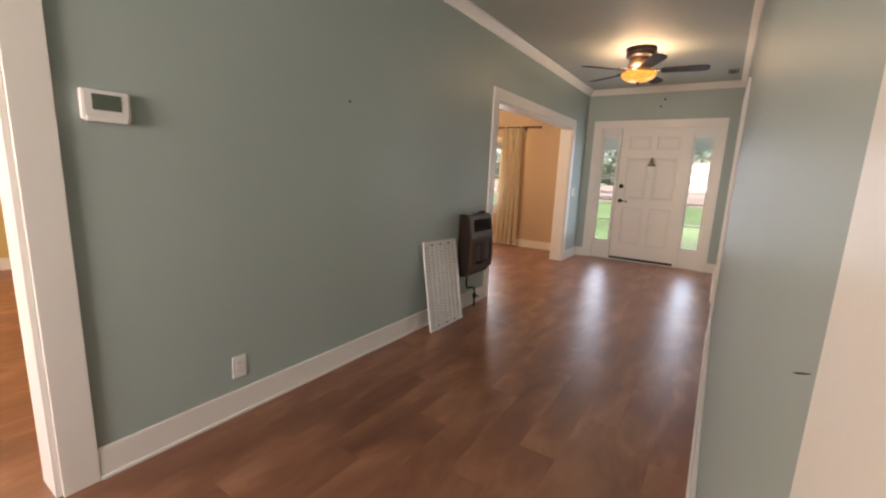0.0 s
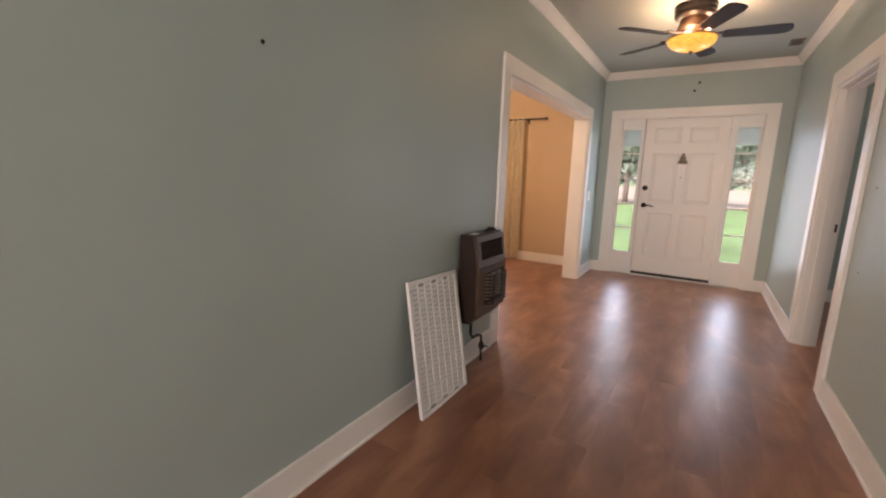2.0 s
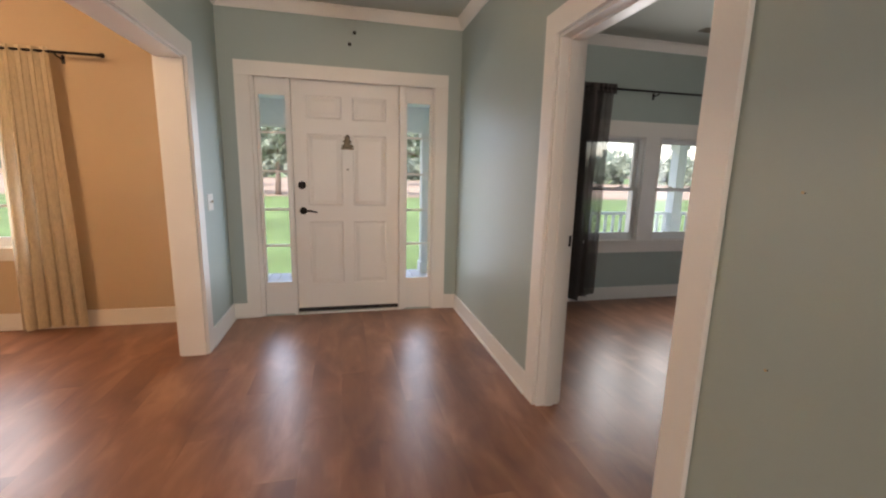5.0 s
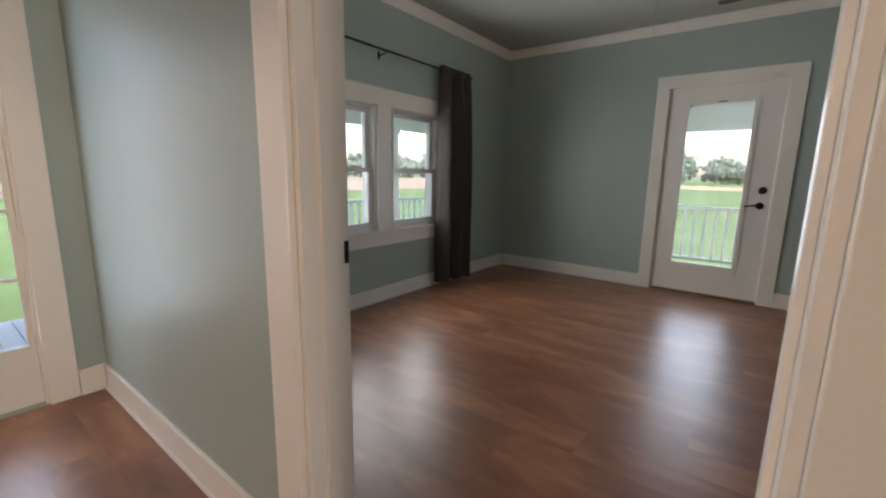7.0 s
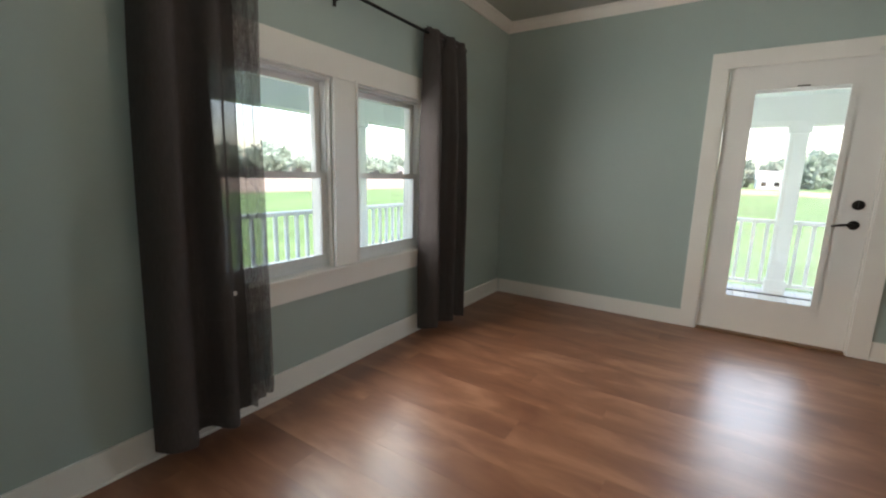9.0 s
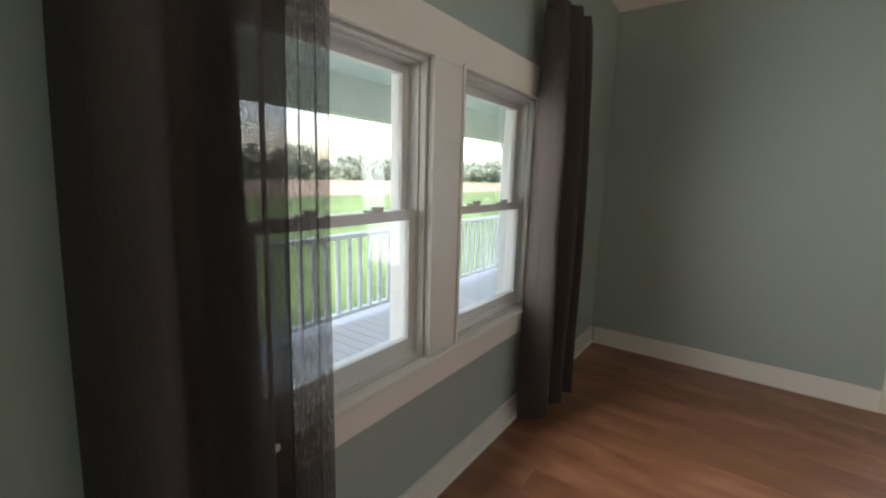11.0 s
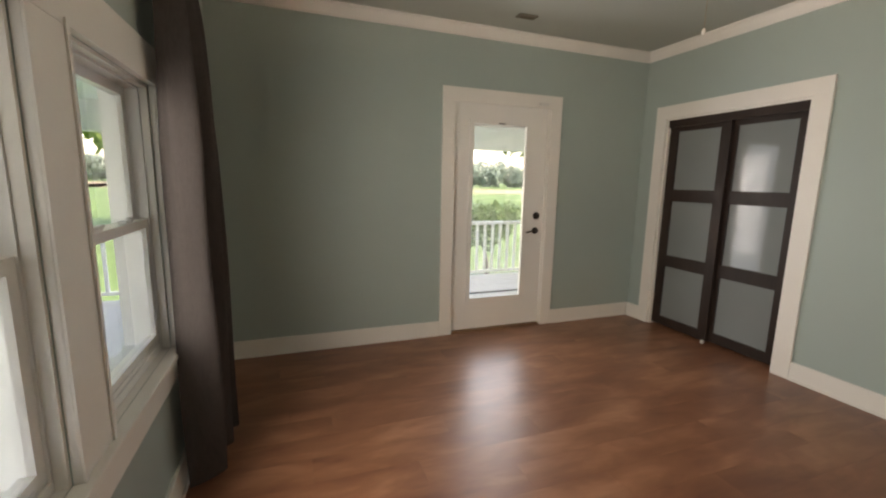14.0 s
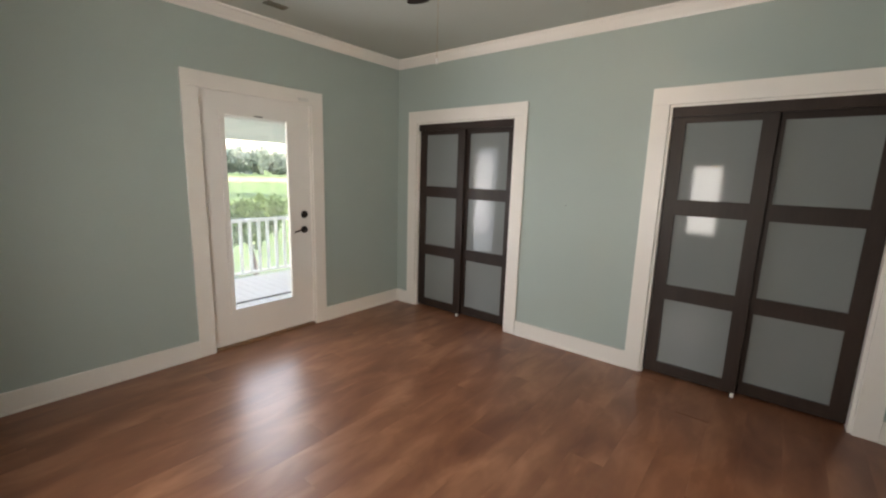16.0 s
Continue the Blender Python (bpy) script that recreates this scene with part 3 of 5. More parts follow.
def front_door():
    yf = YF + 0.055                       # room face of the slab
    x0, x1, z0, z1 = -1.045, -0.13, 0.03, 2.062
    ob = thing("door_1", (x0, yf, z0), "closed white six-panel front door with bronze hardware", "front door", kind="structure")
    cols = ((x0 + 0.115, x0 + 0.415), (x0 + 0.505, x1 - 0.11))
    rows = ((0.27, 0.85), (0.99, 1.615), (1.74, 1.935))
    slab = wall_mesh("y", yf, yf + 0.044, x0, x1, z0, z1, [(*c, *r) for c in cols for r in rows])
    part("slab", slab, DOORWHITE, ob)
    for c in cols:
        for r in rows:
            p = bmesh.new()
            rings = []
            for inset, d in ((0, 0.0), (0.012, 0.009), (0.02, 0.009), (0.05, 0.003)):
                rings.append([p.verts.new((u, yf + d, w)) for u, w in ((c[0] + inset, r[0] + inset), (c[1] - inset, r[0] + inset), (c[1] - inset, r[1] - inset), (c[0] + inset, r[1] - inset))])
            for a, b in zip(rings, rings[1:]):
                for k in range(4):
                    p.faces.new((a[k], a[(k + 1) % 4], b[(k + 1) % 4], b[k]))
            p.faces.new(rings[-1])
            back = [p.verts.new((v.co.x, yf + 0.04, v.co.z)) for v in rings[0]]
            for k in range(4):
                p.faces.new((rings[0][k], back[k], back[(k + 1) % 4], rings[0][(k + 1) % 4]))
            p.faces.new(back[::-1])
            part("raised_panel", p, DOORWHITE, ob)
    turn = Matrix.Rotation(radians(90), 4, "X")
    lever(ob, (x0 + 0.07, yf, 0.945), turn)
    deadbolt(ob, (x0 + 0.065, yf, 1.17), turn)
    part("door_sweep", B(x0, x1, yf - 0.01, yf + 0.04, 0.012, 0.046, bevel=0.003), STRIPBLACK, ob, "black rubber door sweep")
    for z in (0.25, 1.06, 1.86):
        part("hinge", moved(tube([(x1 + 0.008, yf - 0.006, z - 0.05), (x1 + 0.008, yf - 0.006, z + 0.05)], 0.007), Matrix()), BRASS, ob, "worn brass hinge")
    # knocker shaped as a small stepped pine: three tiers and a striker bar
    k = part("knocker", moved(spun([(0.0, 0), (0.018, 0.0), (0.03, 0.012), (0.012, 0.03), (0.022, 0.045), (0.009, 0.062), (0.014, 0.075), (0.0, 0.1)], 16), Matrix.Translation((-0.585, yf - 0.012, 1.505)) @ Matrix.Diagonal((1.9, 0.5, 1.15, 1))), PEWTER, ob, "aged pewter door knocker", True)
    part("striker_bar", B(-0.64, -0.53, yf - 0.024, yf, 1.487, 1.505, bevel=0.004), PEWTER, k)
    part("peephole", moved(spun([(0.0, 0), (0.009, 0), (0.009, 0.005), (0.0, 0.006)], 16), Matrix.Translation((-0.585, yf, 1.315)) @ turn), PEWTER, ob)
    # frame with the two sidelights
    fr = thing("front_door_frame", (0, YF, 0), "white door frame with two five-pane sidelights", "door frame", kind="structure")
    casing("casing_12", "y", YF, -1, -1.352, 0.192, 2.045, label="white painted casing round the front door")
    for u0, u1 in ((FD[0], -1.325), (-1.075, x0 - 0.003), (x1 + 0.003, -0.075), (0.18, FD[1])):
        part("post", B(u0, u1, YF + 0.002, YF2 - 0.002, 0.0, 2.062, bevel=0.003), DOORWHITE, fr)
    part("head", B(FD[0], FD[1], YF + 0.002, YF2 - 0.002, 2.064, 2.075), DOORWHITE, fr)
    # black strip painted in for the shade of the gap above the slab
    part("head_gap_shade", B(x0, x1, yf - 0.012, yf - 0.002, 2.056, 2.064), STRIPBLACK, fr, "black strip drawn for the shaded gap over the door")
    part("sill", B(x0 - 0.003, x1 + 0.003, YF + 0.002, YF2 + 0.03, 0.0, 0.012), DOORWHITE, fr)
    for a, b in ((-1.325, -1.075), (-0.075, 0.18)):
        part("bottom_panel", B(a, b, YF + 0.05, YF + 0.095, 0.0, 0.3, bevel=0.002), DOORWHITE, fr)
        part("top_panel", B(a, b, YF + 0.05, YF + 0.095, 1.915, 2.062, bevel=0.002), DOORWHITE, fr)
        for u0, u1 in ((a, a + 0.022), (b - 0.022, b)):
            part("stile", B(u0, u1, YF + 0.05, YF + 0.095, 0.3, 1.915, bevel=0.002), DOORWHITE, fr)
        levels = [0.3, 0.632, 0.955, 1.285, 1.612, 1.915]
        for z in levels[1:-1]:
            part("muntin", B(a + 0.022, b - 0.022, YF + 0.055, YF + 0.09, z - 0.009, z + 0.009, bevel=0.003), DOORWHITE, fr)
        for z, w in zip(levels, levels[1:]):
            p = part("pane", B(a + 0.02, b - 0.02, YF + 0.071, YF + 0.075, z + 0.007, w - 0.007), GLASS, fr, "clear glass pane")
            p.visible_shadow = False
    return ob


front_door()


# ---- windows ----
def double_hung(name, x0, x1, z0, z1, label, grid=0, locks=2):
    """A white vinyl double-hung window; the upper sash stands outside the lower."""
    ob = thing(name, (x0, YF, z0), label, "window", kind="structure")
    mid = (z0 + z1) / 2
    fr = part("window_frame", wall_mesh("y", YF + 0.03, YF2, x0, x1, z0, z1, [(x0 + 0.018, x1 - 0.018, z0 + 0.03, z1 - 0.02)]), VINYL, ob)
    a, b = x0 + 0.018, x1 - 0.018
    for nm, y, lo, hi in (("lower_sash", YF + 0.036, z0 + 0.03, mid + 0.018), ("upper_sash", YF + 0.074, mid - 0.018, z1 - 0.02)):
        s = part(nm, wall_mesh("y", y, y + 0.034, a, b, lo, hi, [(a + 0.034, b - 0.034, lo + (0.045 if nm[0] == "l" else 0.034), hi - 0.034)]), VINYL, ob)
        p = part("pane", B(a + 0.03, b - 0.03, y + 0.015, y + 0.019, lo + 0.03, hi - 0.03), GLASS, s, "clear glass pane")
        p.visible_shadow = False
        for k in range(grid):
            z = lo + (hi - lo) * (k + 1) / (grid + 1)
            part("muntin", B(a + 0.032, b - 0.032, y + 0.005, y + 0.03, z - 0.009, z + 0.009), VINYL, s)
        if nm[0] == "l":
            for k in range(locks):
                u = a + (b - a) * (0.3 + 0.4 * k)
                keep = B(u - 0.032, u + 0.032, y + 0.002, y + 0.03, hi, hi + 0.008, bevel=0.003)
                box(keep, u - 0.014, u + 0.03, y - 0.004, y + 0.014, hi + 0.008, hi + 0.02, bevel=0.004)
                part("sash_lock", keep, VINYL, s, "white cam lock")
            part("lift_rail", B(a + 0.05, b - 0.05, y - 0.005, y, lo + 0.012, lo + 0.022, bevel=0.003), VINYL, s)
    return ob


def bedroom_window():
    double_hung("window_1", WIN[0], WIN[1], *WZ, "white double-hung window facing the porch")
    double_hung("window_2", WIN[2], WIN[3], *WZ, "white double-hung window facing the porch")
    ob = thing("window_casing", (2.5, YF, WZ[0]), "white painted casing round a pair of windows", "window casing", kind="structure")
    y0, y1 = YF - 0.02, YF
    part("head_board", B(1.615, 3.395, y0, y1, WZ[1], WZ[1] + 0.15, bevel=0.003), TRIM, ob)
    for a, b in ((1.615, WIN[0]), (WIN[1], WIN[2]), (WIN[3], 3.395)):
        part("side_board", B(a, b, y0, y1, WZ[0], WZ[1], bevel=0.003), TRIM, ob)
    part("window_sill", B(1.6, 3.41, YF - 0.045, YF + 0.04, WZ[0] - 0.022, WZ[0], bevel=0.005), TRIM, ob)
    part("apron", B(1.615, 3.395, y0, y1, WZ[0] - 0.135, WZ[0] - 0.022, bevel=0.003), TRIM, ob)
    for k in (0, 2):
        a, b = WIN[k], WIN[k + 1]
        # inner stop moulding round each sash opening
        part("stop_moulding", wall_mesh("y", YF + 0.002, YF + 0.029, a, b, WZ[0], WZ[1], [(a + 0.012, b - 0.012, WZ[0] + 0.002, WZ[1] - 0.012)]), TRIM, ob)
        # thin bead standing proud along the inner edge of the boards
        part("edge_bead", wall_mesh("y", YF - 0.026, YF - 0.0205, a - 0.016, b + 0.016, WZ[0] + 0.001, WZ[1] + 0.016, [(a, b, WZ[0] + 0.001, WZ[1])]), TRIM, ob)


bedroom_window()
double_hung("window_3", LW[0], LW[1], 0.66, 1.83, "white living room window with horizontal bars", grid=1)
_lc = thing("living_window_casing", (-3.7, YF - 0.006, 0.66), "white painted window casing", "window casing", kind="structure")
for _a, _b, _z, _w in ((LW[0] - 0.1, LW[0], 0.66, 1.83), (LW[1], LW[1] + 0.1, 0.66, 1.83), (LW[0] - 0.1, LW[1] + 0.1, 1.83, 1.93), (LW[0] - 0.1, LW[1] + 0.1, 0.56, 0.66)):
    part("side_board", B(_a, _b, YF - 0.026, YF - 0.006, _z, _w, bevel=0.003), TRIM, _lc)


# ---- glass door of the bedroom ----
def glass_door():
    y0, y1, z0, z1 = GD[0] + 0.012, GD[1] - 0.012, 0.022, 2.038
    xf = XE + 0.02
    g0, g1, gz0, gz1 = 4.315, 4.833, 0.315, 1.866
    ob = thing("door_2", (xf, y0, z0), "closed white door with a full glass lite and blinds inside", "glass door", kind="structure")
    part("slab", wall_mesh("x", xf, xf + 0.044, y0, y1, z0, z1, [(g0 - 0.012, g1 + 0.012, gz0 - 0.012, gz1 + 0.012)]), DOORWHITE, ob)
    part("lite_frame", wall_mesh("x", xf - 0.012, xf + 0.004, g0 - 0.035, g1 + 0.035, gz0 - 0.035, gz1 + 0.035, [(g0, g1, gz0, gz1)]), DOORWHITE, ob)
    for d in (0.006, 0.034):
        p = part("pane", B(xf + d, xf + d + 0.004, g0 - 0.008, g1 + 0.008, gz0 - 0.008, gz1 + 0.008), GLASS, ob, "clear glass pane")
        p.visible_shadow = False
    bl = bmesh.new()
    n = 96
    for k in range(n):
        z = gz0 + 0.06 + k * (gz1 - gz0 - 0.1) / n
        box(bl, xf + 0.014, xf + 0.027, g0 + 0.004, g1 - 0.004, z, z + 0.0008)
    tagged(part("blind_slats", bl, VINYL, ob, "thin open white blind slats between the panes"), kind="stuff")
    part("blind_rail", B(xf + 0.012, xf + 0.028, g0, g1, gz0 + 0.035, gz0 + 0.042), FLATBLACK, ob, "dark bottom rail of the blind")
    part("blind_head", B(xf + 0.012, xf + 0.028, g0, g1, gz1 - 0.022, gz1), VINYL, ob)
    part("blind_slider", B(xf - 0.016, xf - 0.01, 4.53, 4.6, gz1 + 0.006, gz1 + 0.014, bevel=0.002), BLACKMETAL, ob)
    face = Matrix(((0, 0, -1, 0), (1, 0, 0, 0), (0, 1, 0, 0), (0, 0, 0, 1)))
    lever(ob, (xf, y0 + 0.075, 0.925), face)
    deadbolt(ob, (xf, y0 + 0.07, 1.065), face)
    for z in (0.29, 1.03, 1.78):
        part("hinge", tube([(xf - 0.006, y1 + 0.006, z - 0.05), (xf - 0.006, y1 + 0.006, z + 0.05)], 0.007), BRASS, ob, "worn brass hinge")
    fr = thing("glass_door_frame", (XE, GD[0], 0), "white jamb round the glass door", "door frame", kind="structure")
    for a, b in ((GD[0], GD[0] + 0.01), (GD[1] - 0.01, GD[1])):
        part("side_lining", B(XE, XE2, a, b, 0, 2.04), TRIM, fr)
    part("head_lining", B(XE, XE2, GD[0], GD[1], 2.04, 2.06), TRIM, fr)
    part("threshold", B(XE - 0.012, XE2 + 0.02, GD[0] + 0.01, GD[1] - 0.01, 0.0, 0.018, bevel=0.004), THRESH, fr, "worn oak threshold")
    part("door_sensor", B(XE - 0.042, XE - 0.02, 4.13, 4.22, 2.05, 2.075, bevel=0.006), GRILLE, fr, "small pale door sensor")


glass_door()


# ---- closet doors ----
def closet_door(x0, x1, y, label):
    ob = thing("closet_door", (x0, y, 0.02), label, "sliding door", "closet sliding doors")
    rows = ((0.105, 0.6), (0.71, 1.225), (1.335, 1.86))
    part("frame", wall_mesh("y", y, y + 0.032, x0, x1, 0.02, 1.94, [(x0 + 0.085, x1 - 0.085, *r) for r in rows]), ESPRESSO, ob)
    for r in rows:
        part("frosted_panel", B(x0 + 0.08, x1 - 0.08, y + 0.01, y + 0.018, r[0] - 0.005, r[1] + 0.005), FROST, ob, "frosted glass panel")
    return ob


def closet(x0, x1):
    mid = (x0 + x1) / 2
    tr = thing("closet_track", (mid, YB, 1.93), "dark sliding door track in the closet head", "door track")
    part("fascia", B(x0 + 0.018, x1 - 0.018, YB - 0.02, YB - 0.006, 1.9, 1.967), ESPRESSO, tr)
    part("rail", B(x0 + 0.018, x1 - 0.018, YB - 0.1, YB - 0.02, 1.955, 1.967), BLACKMETAL, tr)
    closet_door(mid - 0.015, x1 - 0.02, YB - 0.062, "espresso framed sliding closet door with three frosted panels")
    closet_door(x0 + 0.02, mid + 0.04, YB - 0.1, "espresso framed sliding closet door with three frosted panels")
    gd = thing("floor_guide", (mid, YB - 0.03, 0), "small white sliding door floor guide", "floor guide")
    part("block", B(mid - 0.012, mid + 0.012, YB - 0.028, YB - 0.008, 0.0, 0.028, bevel=0.003), PLASTIC, gd)


closet(0.79, 1.985)
closet(3.2, 4.375)


# ---- bedroom door, standing open against the wall ----
def bedroom_door():
    ob = thing("door_3", (XR2 + 0.03, DOOR_R[0], 0.01), "white panel door standing open against the wall", "interior door", kind="structure")
    x0, x1, y0, y1 = XR2 + 0.045, XR2 + 0.08, DOOR_R[0] - 0.9, DOOR_R[0] - 0.005
    part("slab", wall_mesh("x", x0, x1, y0, y1, 0.012, 2.0, [(y0 + 0.12, y1 - 0.12, 0.25, 0.9), (y0 + 0.12, y1 - 0.12, 1.05, 1.85)]), DOORWHITE, ob)
    for r in ((0.25, 0.9), (1.05, 1.85)):
        part("raised_panel", B(x0 + 0.008, x1 - 0.008, y0 + 0.12, y1 - 0.12, *r, bevel=0.004), DOORWHITE, ob)
    st = thing("strike_plate", (XR2 - 0.03, DOOR_R[1] - 0.018, 0.95), "dark bronze strike plate on the jamb", "strike plate", kind="structure")
    part("plate", B(XR2 - 0.012, XR2 + 0.002, DOOR_R[1] - 0.0205, DOOR_R[1] - 0.018, 0.925, 0.985, bevel=0.001), BLACKMETAL, st)


bedroom_door()


# ---- curtains ----
def curtain_sheet(x0, x1, top, bottom, y, folds, depth, flare=(0, 0), seed=0, wave=0.0):
    """A hanging cloth of soft uneven pleats that widen towards the hem."""
    rng = random.Random(seed)
    nu, nv = folds * 14, 34
    phase = [rng.uniform(-0.5, 0.5) for _ in range(folds + 2)]
    amp = [rng.uniform(0.65, 1.25) for _ in range(folds + 2)]
    bm = bmesh.new()
    grid = []
    for j in range(nv + 1):
        v = j / nv
        row = []
        for i in range(nu + 1):
            u = i / nu
            k = u * folds
            q = int(k)
            f = k - q
            ph = phase[q] * (1 - f) + phase[q + 1] * f
            am = amp[q] * (1 - f) + amp[q + 1] * f
            a, b = x0 - flare[0] * v, x1 + flare[1] * v
            s = math.sin(2 * math.pi * k + ph * (0.6 + 0.8 * v))
            x = a + (b - a) * u + 0.012 * math.sin(4 * math.pi * k + 2 * v + ph)
            yy = y + depth * am * (0.55 + 0.45 * v) * s + wave * v * math.sin(3 * u + seed)
            z = top + (bottom - top) * v + (0.012 * math.sin(5 * u + seed) if j == nv else 0)
            row.append(bm.verts.new((x, yy, z)))
        grid.append(row)
    for r0, r1 in zip(grid, grid[1:]):
        for i in range(nu):
            bm.faces.new((r0[i], r0[i + 1], r1[i + 1], r1[i]))
    return bm


def rod(name, x0, x1, y, z, brackets, wall_y, label):
    ob = thing(name, (x0, y, z), label, "curtain rod")
    part("pole", tube([(x0, y, z), (x1, y, z)], 0.0095, 12), BLACKMETAL, ob, smooth=True)
    for x, s in ((x0, -1), (x1, 1)):
        part("finial", moved(spun([(0.0, 0), (0.012, 0.0), (0.013, 0.008), (0.009, 0.012), (0.018, 0.026), (0.02, 0.036), (0.014, 0.048), (0.0, 0.052)], 16), Matrix.Translation((x, y, z)) @ Matrix.Rotation(radians(90 * s), 4, "Y")), BLACKMETAL, ob, smooth=True)
    for x in brackets:
        b = part("bracket", tube([(x, wall_y, z - 0.03), (x, wall_y - 0.02, z - 0.03), (x, y + 0.005, z - 0.018), (x, y, z - 0.006)], 0.006, 8), BLACKMETAL, ob, smooth=True)
        part("bracket_plate", B(x - 0.012, x + 0.012, wall_y - 0.005, wall_y, z - 0.06, z + 0.005, bevel=0.002), BLACKMETAL, b)
    return ob


ROD_Y, ROD_Z = YF - 0.09, 2.145
rod("curtain_rod", 1.26, 3.66, ROD_Y, ROD_Z, (1.33, 2.45, 3.6), YF, "black metal curtain rod on brackets above the windows")


def folded_cloth(plan, top, hem, waist, pivot, lift=0.0, seed=0):
    """A cloth hung along a folded line (x, y) at its hem, drawn closer together towards the rod."""
    rng = random.Random(seed)
    pts = [Vector((x, y)) for x, y in plan]
    line = []
    for i in range(len(pts) - 1):
        p0, p1, p2, p3 = pts[max(i - 1, 0)], pts[i], pts[i + 1], pts[min(i + 2, len(pts) - 1)]
        for k in range(8):
            f = k / 8
            line.append(0.5 * (2 * p1 + (p2 - p0) * f + (2 * p0 - 5 * p1 + 4 * p2 - p3) * f * f + (3 * p1 - p0 - 3 * p2 + p3) * f ** 3))
    line.append(pts[-1])
    off = [rng.uniform(0, 6.3) for _ in range(3)]
    bm = bmesh.new()
    rows, n = 40, len(line) - 1
    grid = []
    for j in range(rows + 1):
        v = j / rows
        squeeze = waist + (1 - waist) * v ** 0.5
        deep = 0.5 + 0.5 * min(1.0, v * 3.0) ** 0.7
        row = []
        for i, p in enumerate(line):
            u = i / n
            sway = 0.006 * math.sin(3.1 * v * 2 + 9 * u + off[0]) + 0.004 * math.sin(11 * v + 21 * u + off[1])
            x = pivot + (p.x - pivot) * squeeze + 0.5 * sway
            y = ROD_Y - 0.004 + (p.y - ROD_Y + 0.004) * deep + sway * min(1.0, v * 4)
            z = top + (hem + lift * u + 0.008 * math.sin(14 * u + off[2]) - top) * v
            row.append(bm.verts.new((x, y, z)))
        grid.append(row)
    for r0, r1 in zip(grid, grid[1:]):
        for i in range(n):
            bm.faces.new((r0[i], r0[i + 1], r1[i + 1], r1[i]))
    return bm


def curtain(plan, edge, hem, waist, pivot, seed, label):
    x0, x1 = plan[0][0], (edge or plan)[-1][0]
    ob = thing("curtain", ((x0 + x1) / 2, ROD_Y, ROD_Z), label, "curtain", "charcoal curtains")
    part("panel", folded_cloth(plan, ROD_Z + 0.03, hem, waist, pivot, 0.0, seed), CURTAIN, ob, smooth=True)
    x0, x1 = [pivot + (x - pivot) * waist for x in (x0, x1)]
    part("header", curtain_sheet(x0, x1, ROD_Z + 0.042, ROD_Z - 0.045, ROD_Y - 0.004, 10, 0.02, (0, 0), seed + 3), CURTAIN, ob, smooth=True)
    if edge:
        part("sheer_edge", folded_cloth(edge, ROD_Z + 0.03, hem + 0.005, waist, pivot, 0.045, seed + 7), SHEER, ob, "single sheer layer of the curtain edge", True)
    return ob


curtain([(1.385, 6.79), (1.415, 6.7), (1.48, 6.675), (1.525, 6.72), (1.555, 6.79), (1.605, 6.775), (1.645, 6.7), (1.69, 6.69), (1.72, 6.75), (1.75, 6.795), (1.8, 6.775)],
        [(1.795, 6.777), (1.815, 6.748), (1.843, 6.785), (1.868, 6.755), (1.893, 6.79), (1.918, 6.768), (1.948, 6.802)], 0.055, 0.87, 2.05, 2, "charcoal linen curtain gathered beside the window, sheer at its edge")
curtain([(3.18, 6.795), (3.205, 6.73), (3.25, 6.66), (3.3, 6.69), (3.33, 6.77), (3.38, 6.795), (3.42, 6.71), (3.46, 6.645), (3.51, 6.68), (3.54, 6.77), (3.585, 6.785), (3.61, 6.69), (3.635, 6.65), (3.655, 6.72)],
        None, 0.045, 0.92, 3.3, 5, "charcoal linen curtain gathered beside the window")
rod("curtain_rod", -4.9, -2.36, YF - 0.1, 2.09, (-2.62, -4.8), YF - 0.006, "black metal curtain rod in the living room")
_cc = thing("curtain", (-2.85, YF - 0.1, 2.09), "cream linen curtain hanging to the floor", "curtain")
part("panel", curtain_sheet(-3.02, -2.66, 2.12, 0.03, YF - 0.104, 5, 0.03, (0.06, 0.02), 11), CREAM, _cc, smooth=True)


# ---- hall: thermostat, outlet, switch, heater, grille ----
def thermostat():
    ob = thing("thermostat", (XL, 0.448, 1.466), "white wall thermostat with a grey display", "thermostat")
    y0, y1, z0, z1 = 0.372, 0.524, 1.412, 1.52
    part("body", B(XL, XL + 0.03, y0, y1, z0, z1, bevel=0.01), PLASTIC, ob)
    part("display", B(XL + 0.0295, XL + 0.0315, y0 + 0.032, y1 - 0.032, z0 + 0.036, z1 - 0.016), SCREEN, ob, "grey green display")
    part("lower_lip", B(XL + 0.004, XL + 0.034, y0 + 0.01, y1 - 0.01, z0 - 0.006, z0 + 0.018, bevel=0.006), PLASTIC, ob)


def outlet(y, z):
    ob = thing("wall_outlet", (XL, y, z), "white duplex wall outlet", "outlet")
    pl = part("cover_plate", B(XL, XL + 0.006, y - 0.036, y + 0.036, z - 0.058, z + 0.058, bevel=0.0025), PLASTIC, ob)
    for dz in (-0.02, 0.02):
        r = part("receptacle", B(XL + 0.005, XL + 0.0085, y - 0.017, y + 0.017, z + dz - 0.014, z + dz + 0.014, bevel=0.002), PLASTIC, pl)
    # black bars drawn for the shade in the plug slots
    for dz in (-0.02, 0.02):
        for dy in (-0.006, 0.006):
            part("slot", B(XL + 0.0082, XL + 0.009, y + dy - 0.001, y + dy + 0.001, z + dz - 0.005, z + dz + 0.005), FLATBLACK, ob)


